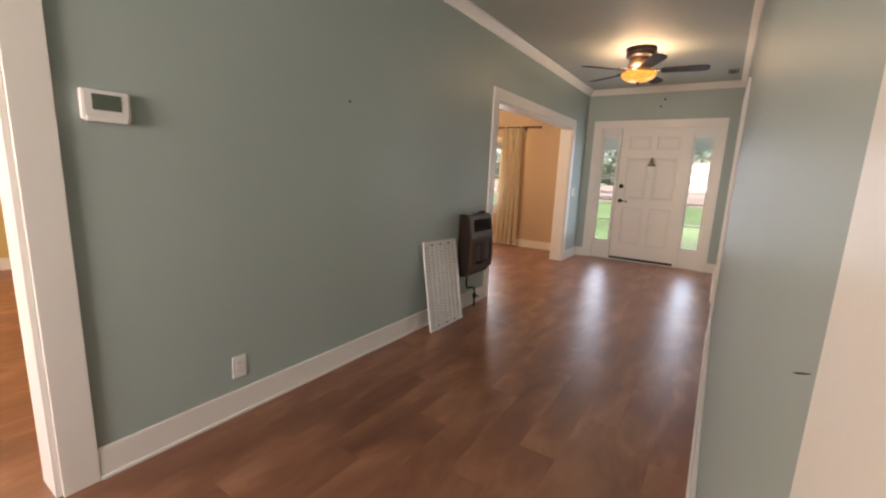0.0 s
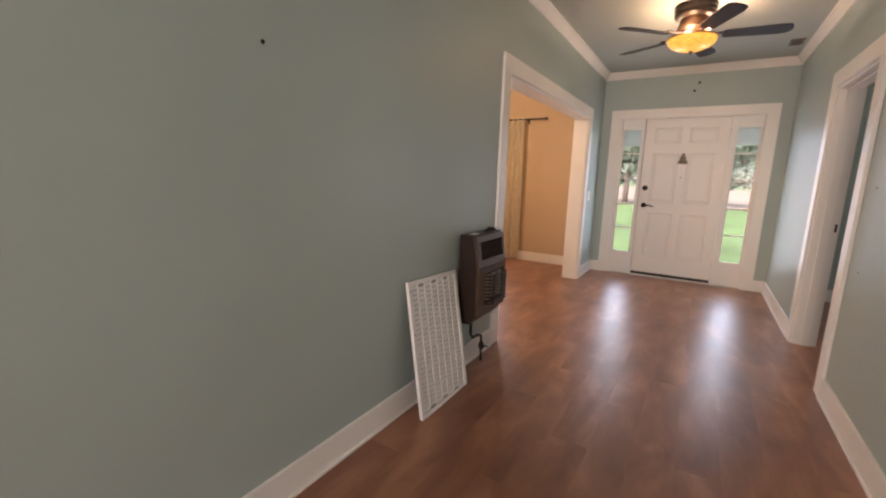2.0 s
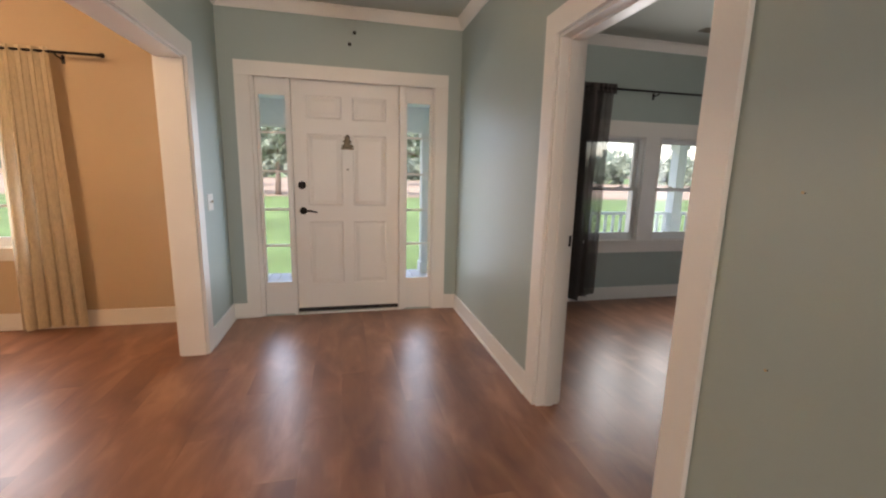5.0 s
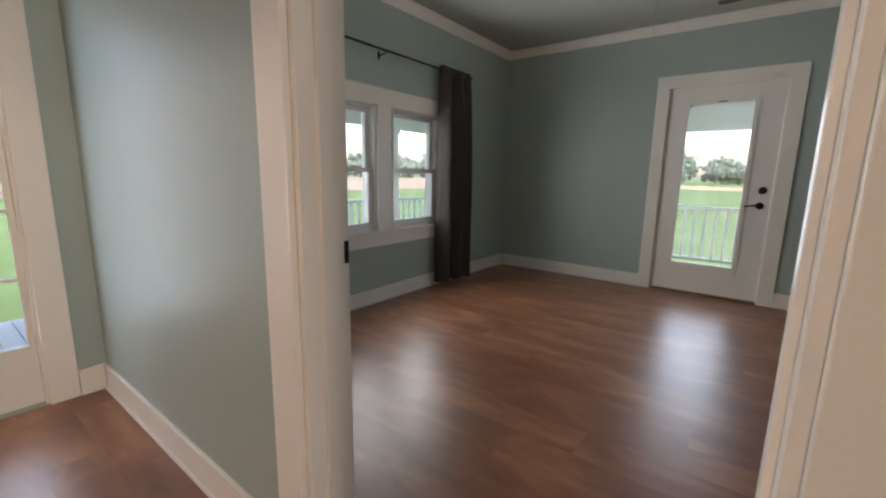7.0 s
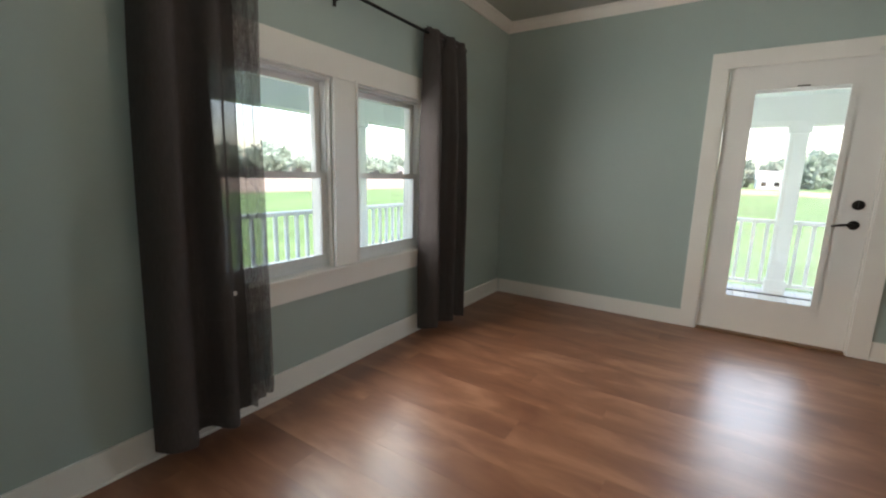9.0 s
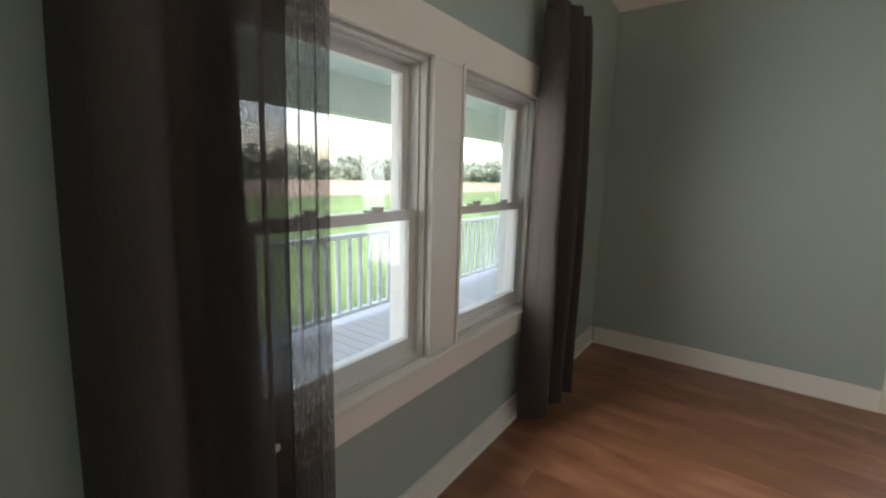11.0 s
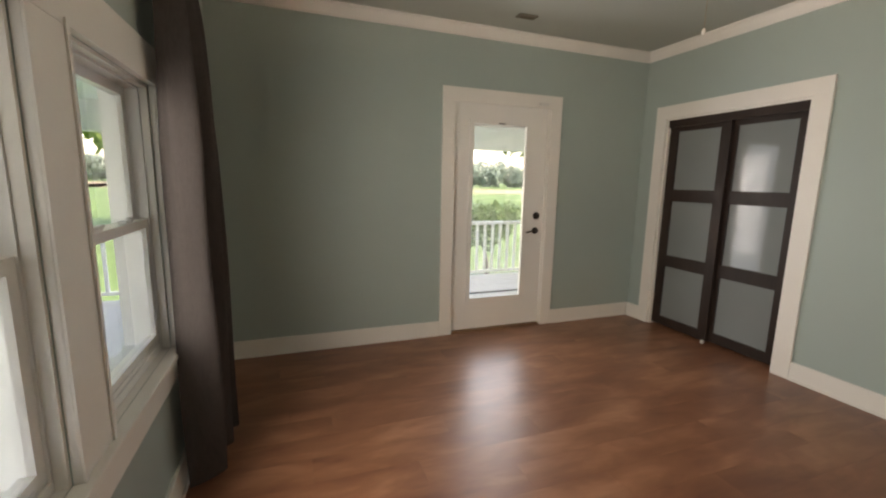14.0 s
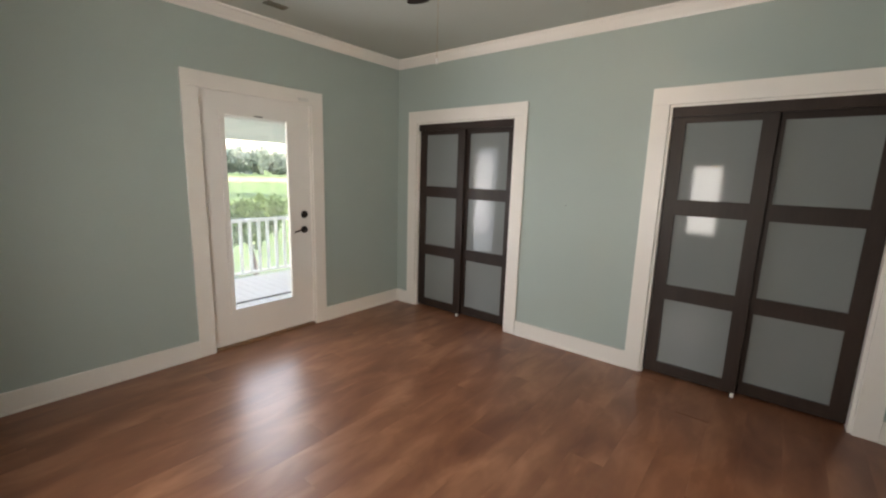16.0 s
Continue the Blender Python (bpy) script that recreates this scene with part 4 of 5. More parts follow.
def light_switch(y, z):
    ob = thing("light_switch", (XL, y, z), "white double light switch plate with brass toggle", "light switch")
    part("cover_plate", B(XL, XL + 0.006, y - 0.06, y + 0.06, z - 0.06, z + 0.06, bevel=0.0025), PLASTIC, ob)
    for dy in (-0.023, 0.023):
        part("toggle", B(XL + 0.005, XL + 0.017, y + dy - 0.005, y + dy + 0.005, z - 0.004, z + 0.012, bevel=0.002), BRASS if dy > 0 else PLASTIC, ob)


def heater():
    ob = thing("gas_heater", (XL, 3.2, 0.36), "brown enamelled gas wall heater with a louvred front", "wall heater")
    y0, y1, z0, z1 = 2.985, 3.4, 0.345, 0.91
    side = [(0.02, z0), (0.1, z0), (0.142, z0 + 0.06), (0.142, 0.7), (0.112, z1 - 0.006), (0.106, z1), (0.02, z1)]
    bm = bmesh.new()
    ends = [[bm.verts.new((XL + d, y, z)) for d, z in side] for y in (y0, y1)]
    for k in range(len(side)):
        m = (k + 1) % len(side)
        bm.faces.new((ends[0][k], ends[0][m], ends[1][m], ends[1][k]))
    bm.faces.new(ends[0])
    bm.faces.new(ends[1][::-1])
    bmesh.ops.bevel(bm, geom=bm.edges[:], offset=0.004, segments=2, affect="EDGES", profile=0.6)
    part("body", bm, HEATBROWN, ob)
    part("bracket", B(XL, XL + 0.024, y0 + 0.05, y1 - 0.05, z0 + 0.06, z1 - 0.05), FLATBLACK, ob)
    xf = XL + 0.142
    lean = Matrix.Translation((xf, 0, 0.702)) @ Matrix.Rotation(math.atan2(-0.03, 0.202), 4, "Y")
    # leaning louvred head
    part("louvre_panel", moved(wall_mesh("x", -0.003, 0.014, y0 + 0.008, y1 - 0.006, 0.0, 0.196, [(y0 + 0.06, y1 - 0.03, 0.05, 0.165)]), lean), HEATTAN, ob, "bronze enamelled louvre panel")
    # black sheet puts the shade behind the louvres into colour
    part("upper_recess", moved(B(-0.002, 0.0015, y0 + 0.055, y1 - 0.025, 0.045, 0.17), lean), FLATBLACK, ob)
    for k in range(6):
        part("louvre", moved(B(-0.01, 0.01, y0 + 0.06, y1 - 0.03, -0.0018, 0.0018), lean @ Matrix.Translation((0.008, 0, 0.062 + 0.018 * k)) @ Matrix.Rotation(radians(28), 4, "Y")), HEATBROWN, ob)
    # upright burner front behind a bulging guard
    part("front_panel", wall_mesh("x", xf - 0.003, xf + 0.014, y0 + 0.008, y1 - 0.006, z0 + 0.062, 0.7, [(y0 + 0.1, y1 - 0.03, z0 + 0.11, 0.665)]), HEATTAN, ob, "bronze enamelled front panel")
    # black sheet painted in for the shaded burner opening
    part("burner_recess", B(xf - 0.002, xf + 0.0015, y0 + 0.095, y1 - 0.025, z0 + 0.105, 0.67), FLATBLACK, ob)
    for k in range(3):
        a = y0 + 0.115 + k * 0.09
        part("burner_plaque", B(xf + 0.001, xf + 0.008, a, a + 0.07, z0 + 0.13, 0.65, bevel=0.003), CERAMIC, ob, "pale ceramic burner plaque")
    for k in range(9):
        z = z0 + 0.122 + 0.0225 * k
        part("guard_bar", tube([(xf + 0.012, y0 + 0.095, z), (xf + 0.05, y0 + 0.125, z), (xf + 0.058, y1 - 0.08, z), (xf + 0.012, y1 - 0.026, z)], 0.0042, 6), HEATBROWN, ob, "dark guard bar")
    for y in (y0 + 0.14, y1 - 0.1):
        part("guard_upright", tube([(xf + 0.055, y, z0 + 0.115), (xf + 0.057, y, 0.662)], 0.004, 6), HEATBROWN, ob)
    part("control_knob", moved(spun([(0.0, 0), (0.028, 0), (0.03, 0.012), (0.024, 0.02), (0.0, 0.022)], 20), Matrix.Translation((XL + 0.066, y1 - 0.07, z1 - 0.001))), FLATBLACK, ob, "black control knob", True)
    part("igniter_button", moved(spun([(0.0, 0), (0.012, 0), (0.012, 0.014), (0.0, 0.016)], 16), Matrix.Translation((XL + 0.07, y1 - 0.16, z1 - 0.001))), FLATBLACK, ob, smooth=True)
    part("rating_label", B(XL + 0.045, XL + 0.09, y0 + 0.06, y0 + 0.13, z1, z1 + 0.001), PLASTIC, ob, "pale rating label")
    pipe = thing("gas_pipe", (XL + 0.06, 3.2, 0.0), "short black gas pipe with a shut-off valve", "gas pipe")
    part("riser", tube([(XL + 0.06, 3.1, 0.36), (XL + 0.06, 3.1, 0.24), (XL + 0.06, 3.13, 0.205), (XL + 0.062, 3.2, 0.2), (XL + 0.07, 3.24, 0.185), (XL + 0.07, 3.25, 0.12), (XL + 0.07, 3.25, 0.0)], 0.009, 10), FLATBLACK, pipe, smooth=True)
    part("valve", moved(spun([(0.0, 0), (0.016, 0), (0.02, 0.014), (0.02, 0.035), (0.014, 0.05), (0.0, 0.05)], 14), Matrix.Translation((XL + 0.07, 3.25, 0.085))), BLACKMETAL, pipe, smooth=True)
    part("valve_lever", B(XL + 0.066, XL + 0.12, 3.243, 3.257, 0.108, 0.116, bevel=0.002), BLACKMETAL, pipe)


def return_grille():
    """A stamped air grille, unscrewed and leaning on the wall."""
    w, h = 0.49, 0.73
    ob = thing("return_air_grille", (XL + 0.15, 2.67, 0.0), "white stamped metal return-air grille leaning on the wall", "air grille")
    tilt = Matrix.Translation((XL + 0.155, 2.415, 0.004)) @ Matrix.Rotation(radians(-2.4), 4, "X") @ Matrix.Rotation(radians(-10.3), 4, "Y")
    part("rim", moved(wall_mesh("x", -0.012, 0.0, 0, w, 0, h, [(0.024, w - 0.024, 0.024, h - 0.024)]), tilt), GRILLE, ob)
    part("rim_return", moved(wall_mesh("x", -0.02, -0.012, 0.003, w - 0.003, 0.003, h - 0.003, [(0.014, w - 0.014, 0.014, h - 0.014)]), tilt), GRILLE, ob)
    cols, rows = 7, 26
    cw, pitch = (w - 0.05) / cols, (h - 0.05) / rows
    for k in range(1, cols):
        y = 0.025 + cw * k
        part("upright_bar", moved(B(-0.009, -0.003, y - 0.0022, y + 0.0022, 0.024, h - 0.024), tilt), GRILLE, ob)
    for k in range(1, 6):
        z = 0.025 + (h - 0.05) * k / 6
        part("cross_bar", moved(B(-0.0085, -0.0025, 0.024, w - 0.024, z - 0.004, z + 0.004), tilt), GRILLE, ob)
    for c in range(cols):
        a, b = 0.025 + cw * c + 0.0022, 0.025 + cw * (c + 1) - 0.0022
        for r in range(rows - c % 2):
            z = 0.025 + pitch * (r + 0.5 + 0.5 * (c % 2))
            fin = moved(B(-0.0008, 0.0008, a, b, -0.0108, 0.0108), Matrix.Translation((-0.006, 0, z)) @ Matrix.Rotation(radians(-5), 4, "Y"))
            part("louvre", moved(fin, tilt), GRILLE, ob)
    # grey sheet added to set the tone between the louvres
    part("backing", moved(B(-0.019, -0.017, 0.014, w - 0.014, 0.014, h - 0.014), tilt), GREYBACKING, ob, "grey backing sheet behind the louvres")
    # black discs drawn for the shaded screw holes
    for y, z in ((0.012, h * 0.93), (0.012, h * 0.62), (w - 0.012, h * 0.93)):
        part("screw_hole", moved(spun([(0.0, 0), (0.004, 0), (0.004, 0.001), (0.0, 0.001)], 10), tilt @ Matrix.Translation((0.0, y, z)) @ Matrix.Rotation(radians(90), 4, "Y")), FLATBLACK, ob)


thermostat()
outlet(0.908, 0.256)
light_switch(6.4, 1.05)
heater()
return_grille()


def nail(x, y, z, way, label="small nail left in the wall", r=0.004):
    ob = thing("nail", (x, y, z), label, "nail")
    part("shank", tube([(x, y, z), (x + way[0] * 0.008, y + way[1] * 0.008, z + 0.001)], 0.0016, 8), BLACKMETAL, ob)
    part("head", moved(spun([(0.0, 0), (r, 0), (r, 0.0012), (0.0, 0.0016)], 12), Matrix.Translation((x + way[0] * 0.008, y + way[1] * 0.008, z + 0.001)) @ Vector((way[0], way[1], 0)).to_track_quat("Z", "Y").to_matrix().to_4x4()), BRASS if "bright" in label else BLACKMETAL, ob)


nail(XL, 1.672, 1.671, (1, 0), "small dark nail standing in the sage wall", 0.007)
# two wide dark discs drawn for holes in the wall over the door
nail(-0.511, YF, 2.44, (0, -1), "dark round disc drawn for a hole above the front door", 0.015)
nail(-0.554, YF, 2.348, (0, -1), "dark round disc drawn for a hole above the front door", 0.015)
nail(XR, 3.77, 1.27, (-1, 0), "bright nail head in the wall beside the doorway")
nail(XR, 3.785, 0.82, (-1, 0), "bright nail head in the wall beside the doorway")
nail(2.68, YB, 1.238, (0, 1), "small nail in the wall between the closets")
_mark = thing("wall_scratch", (XR, 0.23, 1.13), "short dark scratch mark on the sage wall", "scratch mark")
part("mark", tube([(XR - 0.0002, 0.2, 1.146), (XR - 0.0002, 0.232, 1.1335), (XR - 0.0002, 0.262, 1.122)], [0.0003, 0.0009, 0.0003], 6), FLATBLACK, _mark)


# ---- ceiling fans ----
def ceiling_fan(at, spin, lit, label):
    x, y, z = at
    ob = thing("ceiling_fan", (x, y, CEILING), label, "ceiling fan")
    T = Matrix.Translation(at)
    part("canopy", moved(spun([(0.0, 0.0), (0.15, 0), (0.152, -0.014), (0.145, -0.018), (0.145, -0.03), (0.15, -0.034), (0.15, -0.048), (0.142, -0.052), (0.142, -0.062), (0.146, -0.066), (0.14, -0.085), (0.1, -0.1), (0.0, -0.1)], 40), T), FANDARK, ob, "dark bronze ribbed canopy", True)
    part("motor_housing", moved(spun([(0.0, -0.1), (0.098, -0.1), (0.1, -0.13), (0.108, -0.15), (0.118, -0.165), (0.118, -0.19), (0.1, -0.2), (0.0, -0.2)], 40), T), FANMETAL, ob, "antique copper motor housing", True)
    part("fitter", moved(spun([(0.0, -0.2), (0.07, -0.2), (0.07, -0.222), (0.16, -0.228), (0.178, -0.236), (0.178, -0.244), (0.0, -0.244)], 40), T), FANMETAL, ob, smooth=True)
    bowl = part("bowl_shade", moved(spun([(0.172, -0.246), (0.175, -0.256), (0.165, -0.28), (0.135, -0.306), (0.09, -0.325), (0.04, -0.335), (0.0, -0.337)], 40), T), AMBER if lit else CERAMIC, ob, "glowing amber glass bowl" if lit else "unlit pale glass bowl", True)
    part("bowl_finial", moved(spun([(0.0, -0.362), (0.008, -0.358), (0.012, -0.348), (0.02, -0.338), (0.0, -0.334)], 16), T), FANDARK, ob, smooth=True)
    for k in range(5):
        R = T @ Matrix.Rotation(radians(spin + 72 * k), 4, "Z")
        iron = B(0.1, 0.235, -0.016, 0.016, -0.222, -0.212, bevel=0.002)
        box(iron, 0.2, 0.25, -0.038, 0.038, -0.222, -0.214, bevel=0.002)
        arm = part("blade_iron", moved(iron, R), FANDARK, ob)
        bm = bmesh.new()
        pts = [(0.205, -0.045), (0.23, -0.056), (0.56, -0.07), (0.62, -0.06), (0.642, -0.03), (0.645, 0.0), (0.642, 0.03), (0.62, 0.06), (0.56, 0.07), (0.23, 0.056), (0.205, 0.045)]
        lo = [bm.verts.new((u, v, -0.003)) for u, v in pts]
        hi = [bm.verts.new((u, v, 0.003)) for u, v in pts]
        bm.faces.new(lo[::-1])
        bm.faces.new(hi)
        for i in range(len(pts)):
            bm.faces.new((lo[i], lo[(i + 1) % len(pts)], hi[(i + 1) % len(pts)], hi[i]))
        part("blade", moved(bm, R @ Matrix.Translation((0, 0, -0.226)) @ Matrix.Rotation(radians(-11), 4, "X")), BLADE, ob, "dark walnut blade")
    return ob


FAN = (-0.545, 4.81, CEILING)
ceiling_fan(FAN, 8, True, "hugger ceiling fan with dark blades and a lit amber bowl")
for _k in range(3):
    _a = radians(20 + 120 * _k)
    _l = bpy.data.lights.new("fan_bulb", "POINT")
    _l.energy, _l.color, _l.shadow_soft_size = 1.4, (1, 0.76, 0.48), 0.02
    _o = new("fan_bulb", _l)
    _o.location = (FAN[0] + 0.168 * math.cos(_a), FAN[1] + 0.168 * math.sin(_a), CEILING - 0.216)

ceiling_fan((-3.3, 5.0, CEILING), 20, True, "living room ceiling fan with dark blades and lit amber bowl")
ceiling_fan((-4.0, 0.2, CEILING), 40, True, "den ceiling fan with dark blades and lit amber bowl")
for _x, _y, _e in ((-3.3, 5.0, 6.0), (-4.0, 0.2, 5.0)):
    for _k in range(3):
        _l = bpy.data.lights.new("far_fan_bulb", "POINT")
        _l.energy, _l.color, _l.shadow_soft_size = _e, (1, 0.72, 0.42), 0.03
        _o = new("far_fan_bulb", _l)
        _o.location = (_x + 0.2 * math.cos(2.1 * _k), _y + 0.2 * math.sin(2.1 * _k), CEILING - 0.28)

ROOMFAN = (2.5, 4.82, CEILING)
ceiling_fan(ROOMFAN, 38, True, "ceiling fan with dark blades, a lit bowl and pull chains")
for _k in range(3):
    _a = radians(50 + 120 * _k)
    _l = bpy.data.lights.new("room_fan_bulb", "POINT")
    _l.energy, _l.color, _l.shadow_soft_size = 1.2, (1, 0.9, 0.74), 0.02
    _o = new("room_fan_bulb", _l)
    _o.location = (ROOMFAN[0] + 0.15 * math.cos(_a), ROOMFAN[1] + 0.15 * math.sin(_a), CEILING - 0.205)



def pull_chain(x, y, z0, z1, knob):
    ob = thing("pull_chain", (x, y, z1), "thin fan pull chain with a small wooden fob", "pull chain")
    bm = tube([(x, y, z0), (x, y, z1)], 0.0012, 6)
    part("chain", bm, BRASS, ob)
    part("fob", moved(spun([(0.0, 0), (0.005, 0.003), (0.008, 0.012), (0.006, 0.024), (0.0, 0.03)], 12), Matrix.Translation((x, y, z1 - 0.03))), knob, ob, smooth=True)


pull_chain(ROOMFAN[0] + 0.11, ROOMFAN[1] - 0.05, CEILING - 0.19, 1.99, PLASTIC)


def ceiling_vent(x0, x1, y0, y1):
    ob = thing("ceiling_vent", ((x0 + x1) / 2, (y0 + y1) / 2, CEILING), "small tan metal ceiling air register", "ceiling vent")
    z = CEILING
    fr = wall_mesh("x", -0.006, 0.0, x0, x1, y0, y1, [(x0 + 0.02, x1 - 0.02, y0 + 0.02, y1 - 0.02)])
    for v in fr.verts:
        v.co = Vector((v.co.y, v.co.z, z + v.co.x))
    part("frame", fr, VENT, ob)
    n = 7
    along = (x1 - x0) < (y1 - y0)
    for k in range(n):
        f = (k + 0.5) / n
        if along:
            x = x0 + 0.02 + (x1 - x0 - 0.04) * f
            part("slat", moved(B(-0.007, 0.007, y0 + 0.02, y1 - 0.02, -0.001, 0.001), Matrix.Translation((x, 0, z - 0.006)) @ Matrix.Rotation(radians(40), 4, "Y")), VENT, ob)
        else:
            y = y0 + 0.02 + (y1 - y0 - 0.04) * f
            part("slat", moved(B(x0 + 0.02, x1 - 0.02, -0.007, 0.007, -0.001, 0.001), Matrix.Translation((0, y, z - 0.006)) @ Matrix.Rotation(radians(40), 4, "X")), VENT, ob)
    # black sheet stands for the unlit duct behind the slats
    part("backing", B(x0 + 0.015, x1 - 0.015, y0 + 0.015, y1 - 0.015, z - 0.002, z - 0.0005), FLATBLACK, ob)


ceiling_vent(0.22, 0.33, 6.1, 6.32)
ceiling_vent(4.27, 4.35, 4.5, 4.66)
ceiling_vent(2.54, 2.72, 6.36, 6.46)


# ---- porch ----
PX, PY, PZ = 7.3, 9.05, -0.16
def build_porch():
    tagged(part("porch_roof", B(-8.0, PX + 0.25, YF2, PY + 0.25, 2.2, 2.32), PORCHCEIL), "pale porch ceiling under the roof", "porch roof", kind="structure")
    tagged(part("porch_roof_side", B(XE2, PX + 0.25, 0.0, YF2, 2.2, 2.32), PORCHCEIL), "pale porch ceiling under the roof", "porch roof", kind="structure")
    for nm, b in (("porch_beam", (-8.0, PX + 0.1, PY - 0.1, PY + 0.1, 1.86, 2.2)), ("porch_beam", (PX - 0.1, PX + 0.1, 0.0, PY - 0.1, 1.86, 2.2))):
        tagged(part(nm, B(*b, bevel=0.006), PORCHWHITE), "white boxed porch beam", "beam", kind="structure")
    tagged(part("house_roof", B(-9.4, XE2, -3.6, YF2, CEILING + 0.13, CEILING + 0.3), ROOFING), "plain roof over the house", "roof", kind="structure")
    fl = thing("porch_floor", (0, PY, PZ), "grey painted porch floor boards", "porch floor", kind="structure")
    base = part("floor_base", B(-8.0, PX + 0.12, YF2, PY + 0.12, PZ - 0.3, PZ - 0.022), PORCHWHITE, fl)
    part("floor_base", B(XE2, PX + 0.12, 0.0, YF2, PZ - 0.3, PZ - 0.022), PORCHWHITE, fl)
    x = -8.0
    shared = mesh_of("porch_board", B(0, 0.125, YF2 + 0.002, PY + 0.15, -0.02, 0.0, bevel=0.003), DECK)
    while x < PX:
        o = new("porch_board", shared)
        o.location, o.parent = (x, 0, PZ), fl
        o.matrix_parent_inverse = fl.matrix_basis.inverted()
        x += 0.13
    shared2 = mesh_of("porch_board", B(XE2 + 0.002, PX + 0.15, 0, 0.125, -0.02, 0.0, bevel=0.003), DECK)
    y = 0.0
    while y < YF2 - 0.13:
        o = new("porch_board", shared2)
        o.location, o.parent = (0, y, PZ), fl
        o.matrix_parent_inverse = fl.matrix_basis.inverted()
        y += 0.13


def porch_post(x, y):
    ob = thing("porch_post", (x, y, PZ), "square white porch post with plain cap and base", "porch post", "porch posts")
    part("shaft", B(x - 0.085, x + 0.085, y - 0.085, y + 0.085, PZ + 0.16, 1.78, bevel=0.008), PORCHWHITE, ob)
    part("base", B(x - 0.105, x + 0.105, y - 0.105, y + 0.105, PZ, PZ + 0.16, bevel=0.006), PORCHWHITE, ob)
    part("cap", B(x - 0.105, x + 0.105, y - 0.105, y + 0.105, 1.78, 1.86, bevel=0.006), PORCHWHITE, ob)


def railing(axis, at, a, b):
    ob = thing("porch_railing", (a, at, PZ) if axis == "y" else (at, a, PZ), "white porch railing with square balusters", "railing", "porch railings")
    mk = (lambda u0, u1, w, z0, z1, bv=0.004: B(u0, u1, at - w, at + w, z0, z1, bevel=bv)) if axis == "y" else (lambda u0, u1, w, z0, z1, bv=0.004: B(at - w, at + w, u0, u1, z0, z1, bevel=bv))
    part("top_rail", mk(a, b, 0.045, PZ + 0.86, PZ + 0.905), PORCHWHITE, ob)
    part("bottom_rail", mk(a, b, 0.03, PZ + 0.08, PZ + 0.12), PORCHWHITE, ob)
    n = max(2, int((b - a) / 0.135))
    for k in range(n):
        u = a + (b - a) * (k + 0.5) / n
        part("baluster", mk(u - 0.018, u + 0.018, 0.018, PZ + 0.12, PZ + 0.86, 0), PORCHWHITE, ob)


build_porch()
_posts = [-4.0, -1.9, 0.55, 2.7, 4.85, PX]
for _x in _posts:
    porch_post(_x, PY)
for _x0, _x1 in zip(_posts, _posts[1:]):
    if _x0 != -1.9:
        railing("y", PY, _x0 + 0.085, _x1 - 0.085)
_ys = [1.9, 4.25, 6.6, PY]
for _y in _ys[:-1]:
    porch_post(PX, _y)
for _y0, _y1 in zip(_ys, _ys[1:]):
    railing("x", PX, _y0 + 0.085, _y1 - 0.085)


# ---- grounds and distance ----
GZ = -0.75
def ground_sheet():
    bm = bmesh.new()
    n = 60
    R = 900
    vs = {}
    for i in range(n + 1):
        for j in range(n + 1):
            u, v = 2 * i / n - 1, 2 * j / n - 1
            x, y = R * u * abs(u), R * v * abs(v)
            far = max(0.0, min(1.0, (math.hypot(x, y) - 14) / 60))
            z = GZ + far * 0.02 * noise.noise((x * 0.02, y * 0.02, 3))
            vs[i, j] = bm.verts.new((x, y, z))
    for i in range(n):
        for j in range(n):
            bm.faces.new((vs[i, j], vs[i + 1, j], vs[i + 1, j + 1], vs[i, j + 1]))
    structure("ground", bm, GRASS, "mown green lawn reaching to the fields", "lawn")


def strip(name, mat, label, cx, cy, sx, sy, rot, z):
    bm = bmesh.new()
    nx, ny = 40, 6
    g = [[bm.verts.new((sx * (i / nx - 0.5), sy * (j / ny - 0.5) + 1.5 * noise.noise((i * 0.7, j, 1)), 0)) for j in range(ny + 1)] for i in range(nx + 1)]
    for i in range(nx):
        for j in range(ny):
            bm.faces.new((g[i][j], g[i + 1][j], g[i + 1][j + 1], g[i][j + 1]))
    bm.transform(pose(cx, cy, z, 0, 0, rot))
    return tagged(part(name, bm, mat), label, "field", kind="structure")


def leaf_cloud(bm, rng, cx, cy, cz, rx, ry, rz, count, size):
    """Many small folded leaf clumps scattered through an uneven crown."""
    for _ in range(count):
        while True:
            p = Vector((rng.uniform(-1, 1), rng.uniform(-1, 1), rng.uniform(-1, 1)))
            if 0.25 < p.length < 1 and p.length < 0.72 + 0.5 * noise.noise(p * 2.3 + Vector((cx, cy, cz))):
                break
        c = Vector((cx + p.x * rx, cy + p.y * ry, cz + p.z * rz))
        s = size * rng.uniform(0.6, 1.4)
        q = Euler((rng.uniform(0, 6.3), rng.uniform(0, 6.3), rng.uniform(0, 6.3))).to_matrix()
        v = [bm.verts.new(c + q @ Vector(w) * s) for w in ((-1, -0.5, 0), (0, -0.25, 0.25), (1, -0.45, 0), (0.8, 0.5, 0.1), (0, 0.65, 0.3), (-0.9, 0.4, 0))]
        bm.faces.new((v[0], v[1], v[4], v[5]))
        bm.faces.new((v[1], v[2], v[3], v[4]))


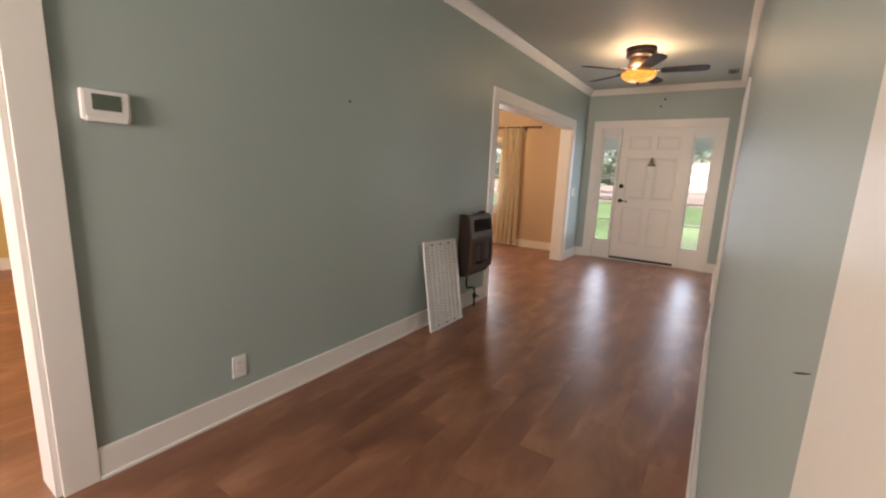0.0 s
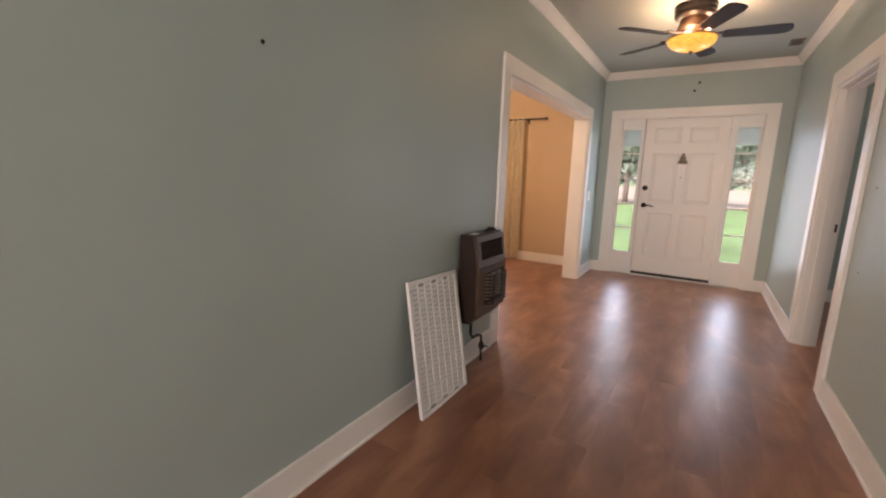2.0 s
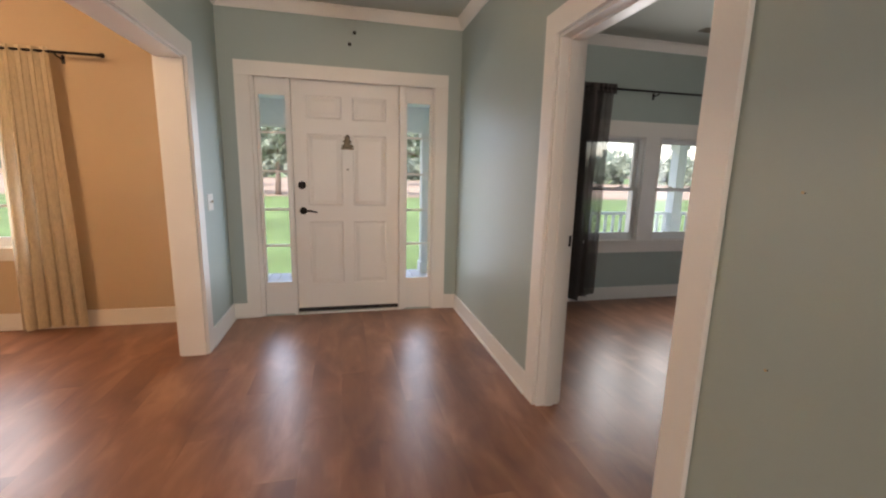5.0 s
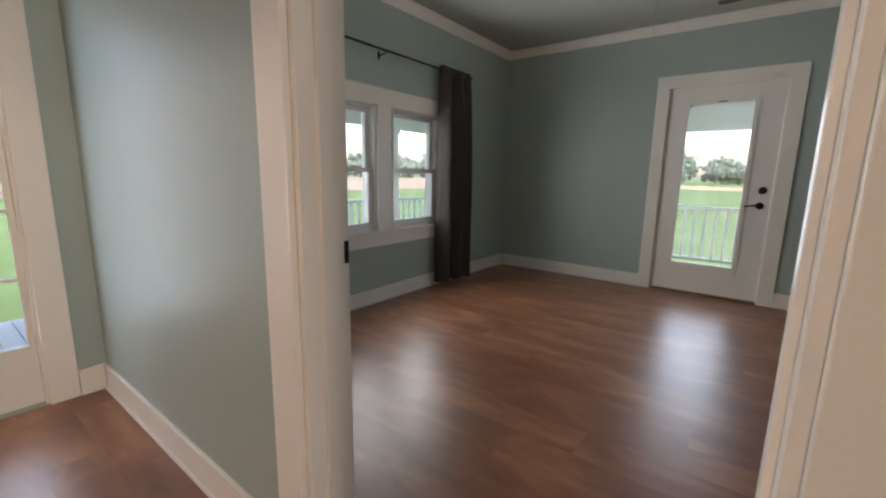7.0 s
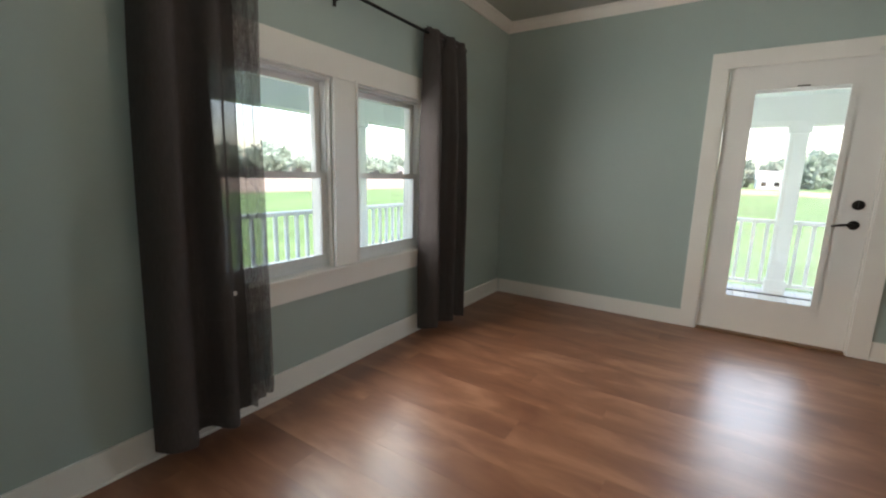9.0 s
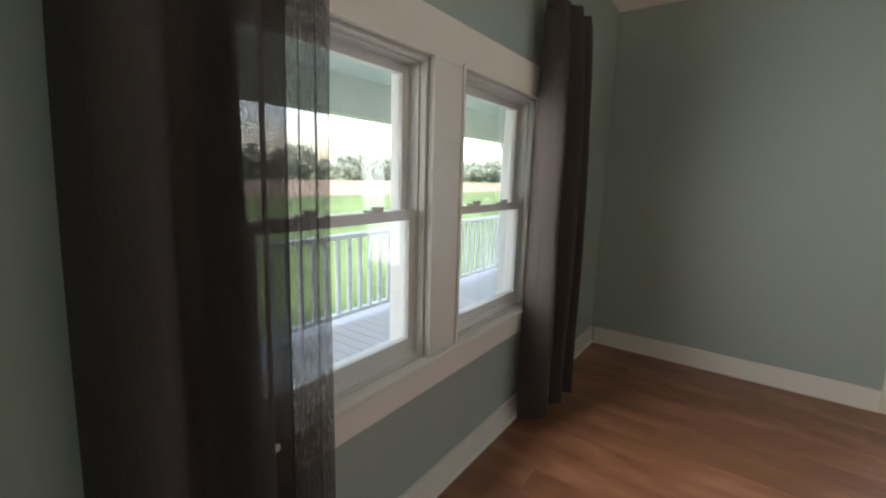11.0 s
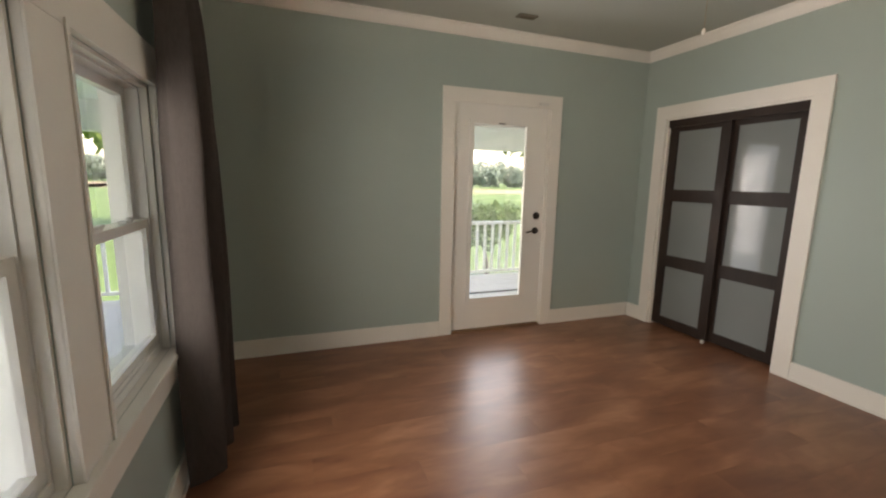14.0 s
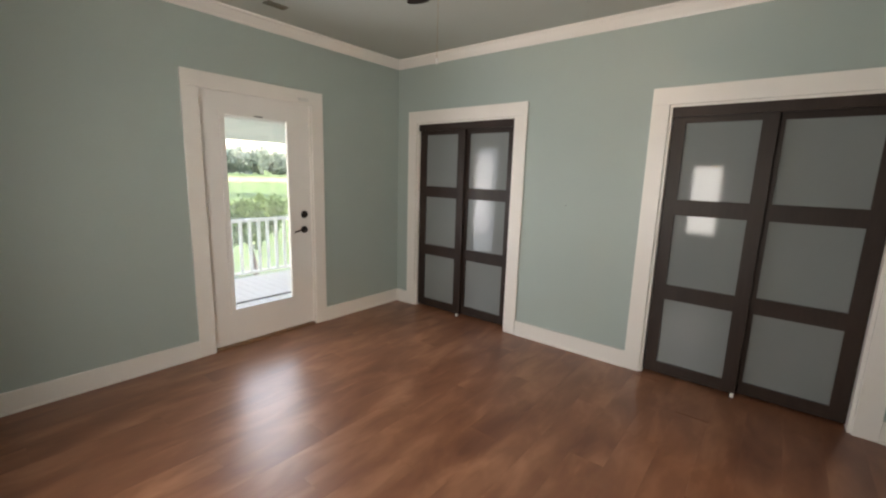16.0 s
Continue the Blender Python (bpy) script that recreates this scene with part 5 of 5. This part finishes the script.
def tree(x, y, h, spread, seed, label, leaf=None, count=900, size=0.28):
    rng = random.Random(seed)
    ob = thing("tree", (x, y, GZ - 0.1), label, "tree")
    trunk = tube([(x, y, GZ - 0.1), (x + 0.05, y, GZ + h * 0.2), (x + 0.1, y + 0.1, GZ + h * 0.5), (x, y, GZ + h * 0.85)], [h * 0.035, h * 0.027, h * 0.018, h * 0.005], 10)
    t = part("trunk", trunk, BARK, ob, smooth=True)
    for k in range(6):
        a, z = rng.uniform(0, 6.3), GZ + h * rng.uniform(0.3, 0.65)
        part("limb", tube([(x + 0.05, y, z), (x + spread * 0.35 * math.cos(a), y + spread * 0.35 * math.sin(a), z + h * 0.08), (x + spread * 0.75 * math.cos(a), y + spread * 0.75 * math.sin(a), z + h * 0.13)], [h * 0.014, h * 0.009, h * 0.003], 7), BARK, ob, smooth=True)
    bm = bmesh.new()
    for k in range(7):
        a, r = rng.uniform(0, 6.3), spread * rng.uniform(0.1, 0.6)
        leaf_cloud(bm, rng, x + r * math.cos(a), y + r * math.sin(a), GZ + h * rng.uniform(0.45, 0.85), spread * 0.55, spread * 0.55, h * 0.2, count // 7, size)
    part("crown", bm, leaf or LEAF, ob, "green leafy crown")
    return ob


def far_wood(name, x0, y0, x1, y1, h, n, seed, label):
    rng = random.Random(seed)
    bm = bmesh.new()
    for k in range(n):
        f = (k + rng.uniform(-0.5, 0.5)) / n
        x, y = x0 + (x1 - x0) * f, y0 + (y1 - y0) * f
        hh = h * rng.uniform(0.65, 1.15)
        w = hh * rng.uniform(0.45, 0.7)
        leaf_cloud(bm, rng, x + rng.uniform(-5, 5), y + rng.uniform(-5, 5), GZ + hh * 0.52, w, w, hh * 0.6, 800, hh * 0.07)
    # crowns take the leaf colour paled for haze
    return tagged(part(name, bm, LEAFHAZED), label, "far trees", kind="stuff")


def farm_house(x, y, rot, w, d, h, label):
    ob = thing("farm_house", (x, y, GZ - 0.2), label, "house")
    ob.rotation_euler = (0, 0, radians(rot))
    bpy.context.view_layer.update()
    M = pose(x, y, GZ - 0.2, 0, 0, rot)
    part("wall", moved(B(-w / 2, w / 2, -d / 2, d / 2, 0, h), M), SIDING, ob)
    bm = bmesh.new()
    v = [bm.verts.new(p) for p in ((-w / 2 - 0.4, -d / 2 - 0.4, h - 0.1), (w / 2 + 0.4, -d / 2 - 0.4, h - 0.1), (w / 2 + 0.4, d / 2 + 0.4, h - 0.1), (-w / 2 - 0.4, d / 2 + 0.4, h - 0.1), (-w / 2 - 0.4, 0, h + d * 0.28), (w / 2 + 0.4, 0, h + d * 0.28))]
    for f in ((0, 1, 5, 4), (2, 3, 4, 5), (0, 4, 3), (1, 2, 5), (3, 2, 1, 0)):
        bm.faces.new([v[i] for i in f])
    part("roof", moved(bm, M), ROOFING, ob)
    for k in (-0.32, 0.0, 0.32):
        part("window", moved(B(w * k - 0.6, w * k + 0.6, -d / 2 - 0.05, -d / 2 + 0.02, 0.9, 2.1), M), FLATBLACK, ob)
    part("garage_door", moved(B(w * 0.12, w * 0.12 + 1.5, -d / 2 - 0.06, -d / 2 + 0.02, 0.0, 2.1), M), SIDING, ob)


ground_sheet()
strip("field_ploughed", FIELD, "bare ploughed field beyond the lawn", 20, 88, 260, 100, 0, GZ + 0.03)
strip("field_straw", STRAW, "pale dry field beyond the lawn", 92, -25, 160, 40, 75, GZ + 0.03)
far_wood("far_woods", -170, 130, 200, 125, 9, 100, 3, "distant green tree line, its leaf colour paled for haze")
far_wood("far_woods_east", 190, 120, 150, -160, 10, 80, 4, "distant green tree line, its leaf colour paled for haze")
farm_house(150, 125, 20, 12, 8, 3.0, "white farm buildings far across the field")
farm_house(152, -8.6, -90, 9, 8, 3.0, "white house with a low gabled roof across the lawn")
tree(33, -14, 13, 5.0, 21, "broad leafy tree standing on the lawn", count=7000, size=0.2)
tree(-17, 62, 13, 7.0, 23, "leafy tree on the lawn before the house", count=7000, size=0.34)
tree(9, 78, 13, 7.0, 24, "leafy tree on the lawn before the house", count=7000, size=0.34)
# this row shares the leaf colour that is paled for haze
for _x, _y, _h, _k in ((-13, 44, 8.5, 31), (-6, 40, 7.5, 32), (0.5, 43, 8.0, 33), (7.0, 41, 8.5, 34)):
    tree(_x, _y, _h, 4.2, _k, "leafy tree in a row along the front lawn", LEAFHAZED, 4200, 0.26)
# the lime tone of sunlit leaves is part of this tree's colour
tree(21.5, 11.6, 7.5, 4.6, 26, "bright green tree on the lawn beyond the porch, sunlight in its leaf colour", LEAFSUNLIT, 6000, 0.16)
tree(9.4, 2.3, 1.7, 0.9, 25, "small round shrub beside the porch", count=2200, size=0.055)


# ---- floors ----
def plank_mesh(length, width=0.18):
    bm = bmesh.new()
    c = 0.0002
    lo = [bm.verts.new(p) for p in ((0, 0, -0.004), (width, 0, -0.004), (width, length, -0.004), (0, length, -0.004))]
    md = [bm.verts.new((v.co.x, v.co.y, -c)) for v in lo]
    hi = [bm.verts.new(p) for p in ((c, c, 0), (width - c, c, 0), (width - c, length - c, 0), (c, length - c, 0))]
    for a, b in ((lo, md), (md, hi)):
        for k in range(4):
            bm.faces.new((a[k], a[(k + 1) % 4], b[(k + 1) % 4], b[k]))
    bm.faces.new(hi)
    return bm


def lay_floor(name, x0, x1, y0, y1, label, joined=False, seed=0):
    """Planks running towards the front of the house, with staggered ends."""
    rng = random.Random(seed)
    slab = structure(name, B(x0, x1, y0, y1, -0.15, -0.004), FLATBLACK, label, "floor")
    cache, rest = {}, bmesh.new()
    W, L, x, row = 0.18, 1.22, x0, 0
    while x < x1 - 0.005:
        w = min(W, x1 - x)
        y = y0
        first = L * ((row * 0.37 + rng.uniform(0, 0.12)) % 1.0)
        ln = max(0.2, first)
        while y < y1 - 0.005:
            ln = min(ln, y1 - y)
            key = (round(ln, 2), round(w, 3))
            if joined:
                bm = plank_mesh(ln - 0.0001, w - 0.0001)
                me = bpy.data.meshes.new("tmp")
                bm.transform(Matrix.Translation((x, y, 0)))
                bm.to_mesh(me)
                rest.from_mesh(me)
                bm.free()
                bpy.data.meshes.remove(me)
            else:
                if key not in cache:
                    cache[key] = mesh_of("plank", plank_mesh(key[0] - 0.0001, key[1] - 0.0001), PLANK)
                o = new("plank", cache[key])
                o.location, o.parent = (x, y, 0), slab
            y += ln
            ln = L
        x += W
        row += 1
    if joined:
        tagged(part("planks", rest, PLANK, slab), kind="stuff")
    else:
        rest.free()


lay_floor("floor_hall", XL2, XR2, YREAR, YF, "brown wood-look plank floor of the hall", seed=1)
lay_floor("floor_bedroom", XR2, XE, 2.3, YF, "brown wood-look plank floor of the bedroom", seed=2)
lay_floor("floor_living", -6.3, XL2, 3.0, YF, "brown wood-look plank floor of the living room", True, 3)
lay_floor("floor_den", -9.2, XL2, -2.5, 3.0, "brown wood-look plank floor of the den", True, 4)
structure("floor_side", B(XR2, 3.0, YREAR, 2.2, -0.15, 0.0), PLANK, "brown floor of a side room", "floor")
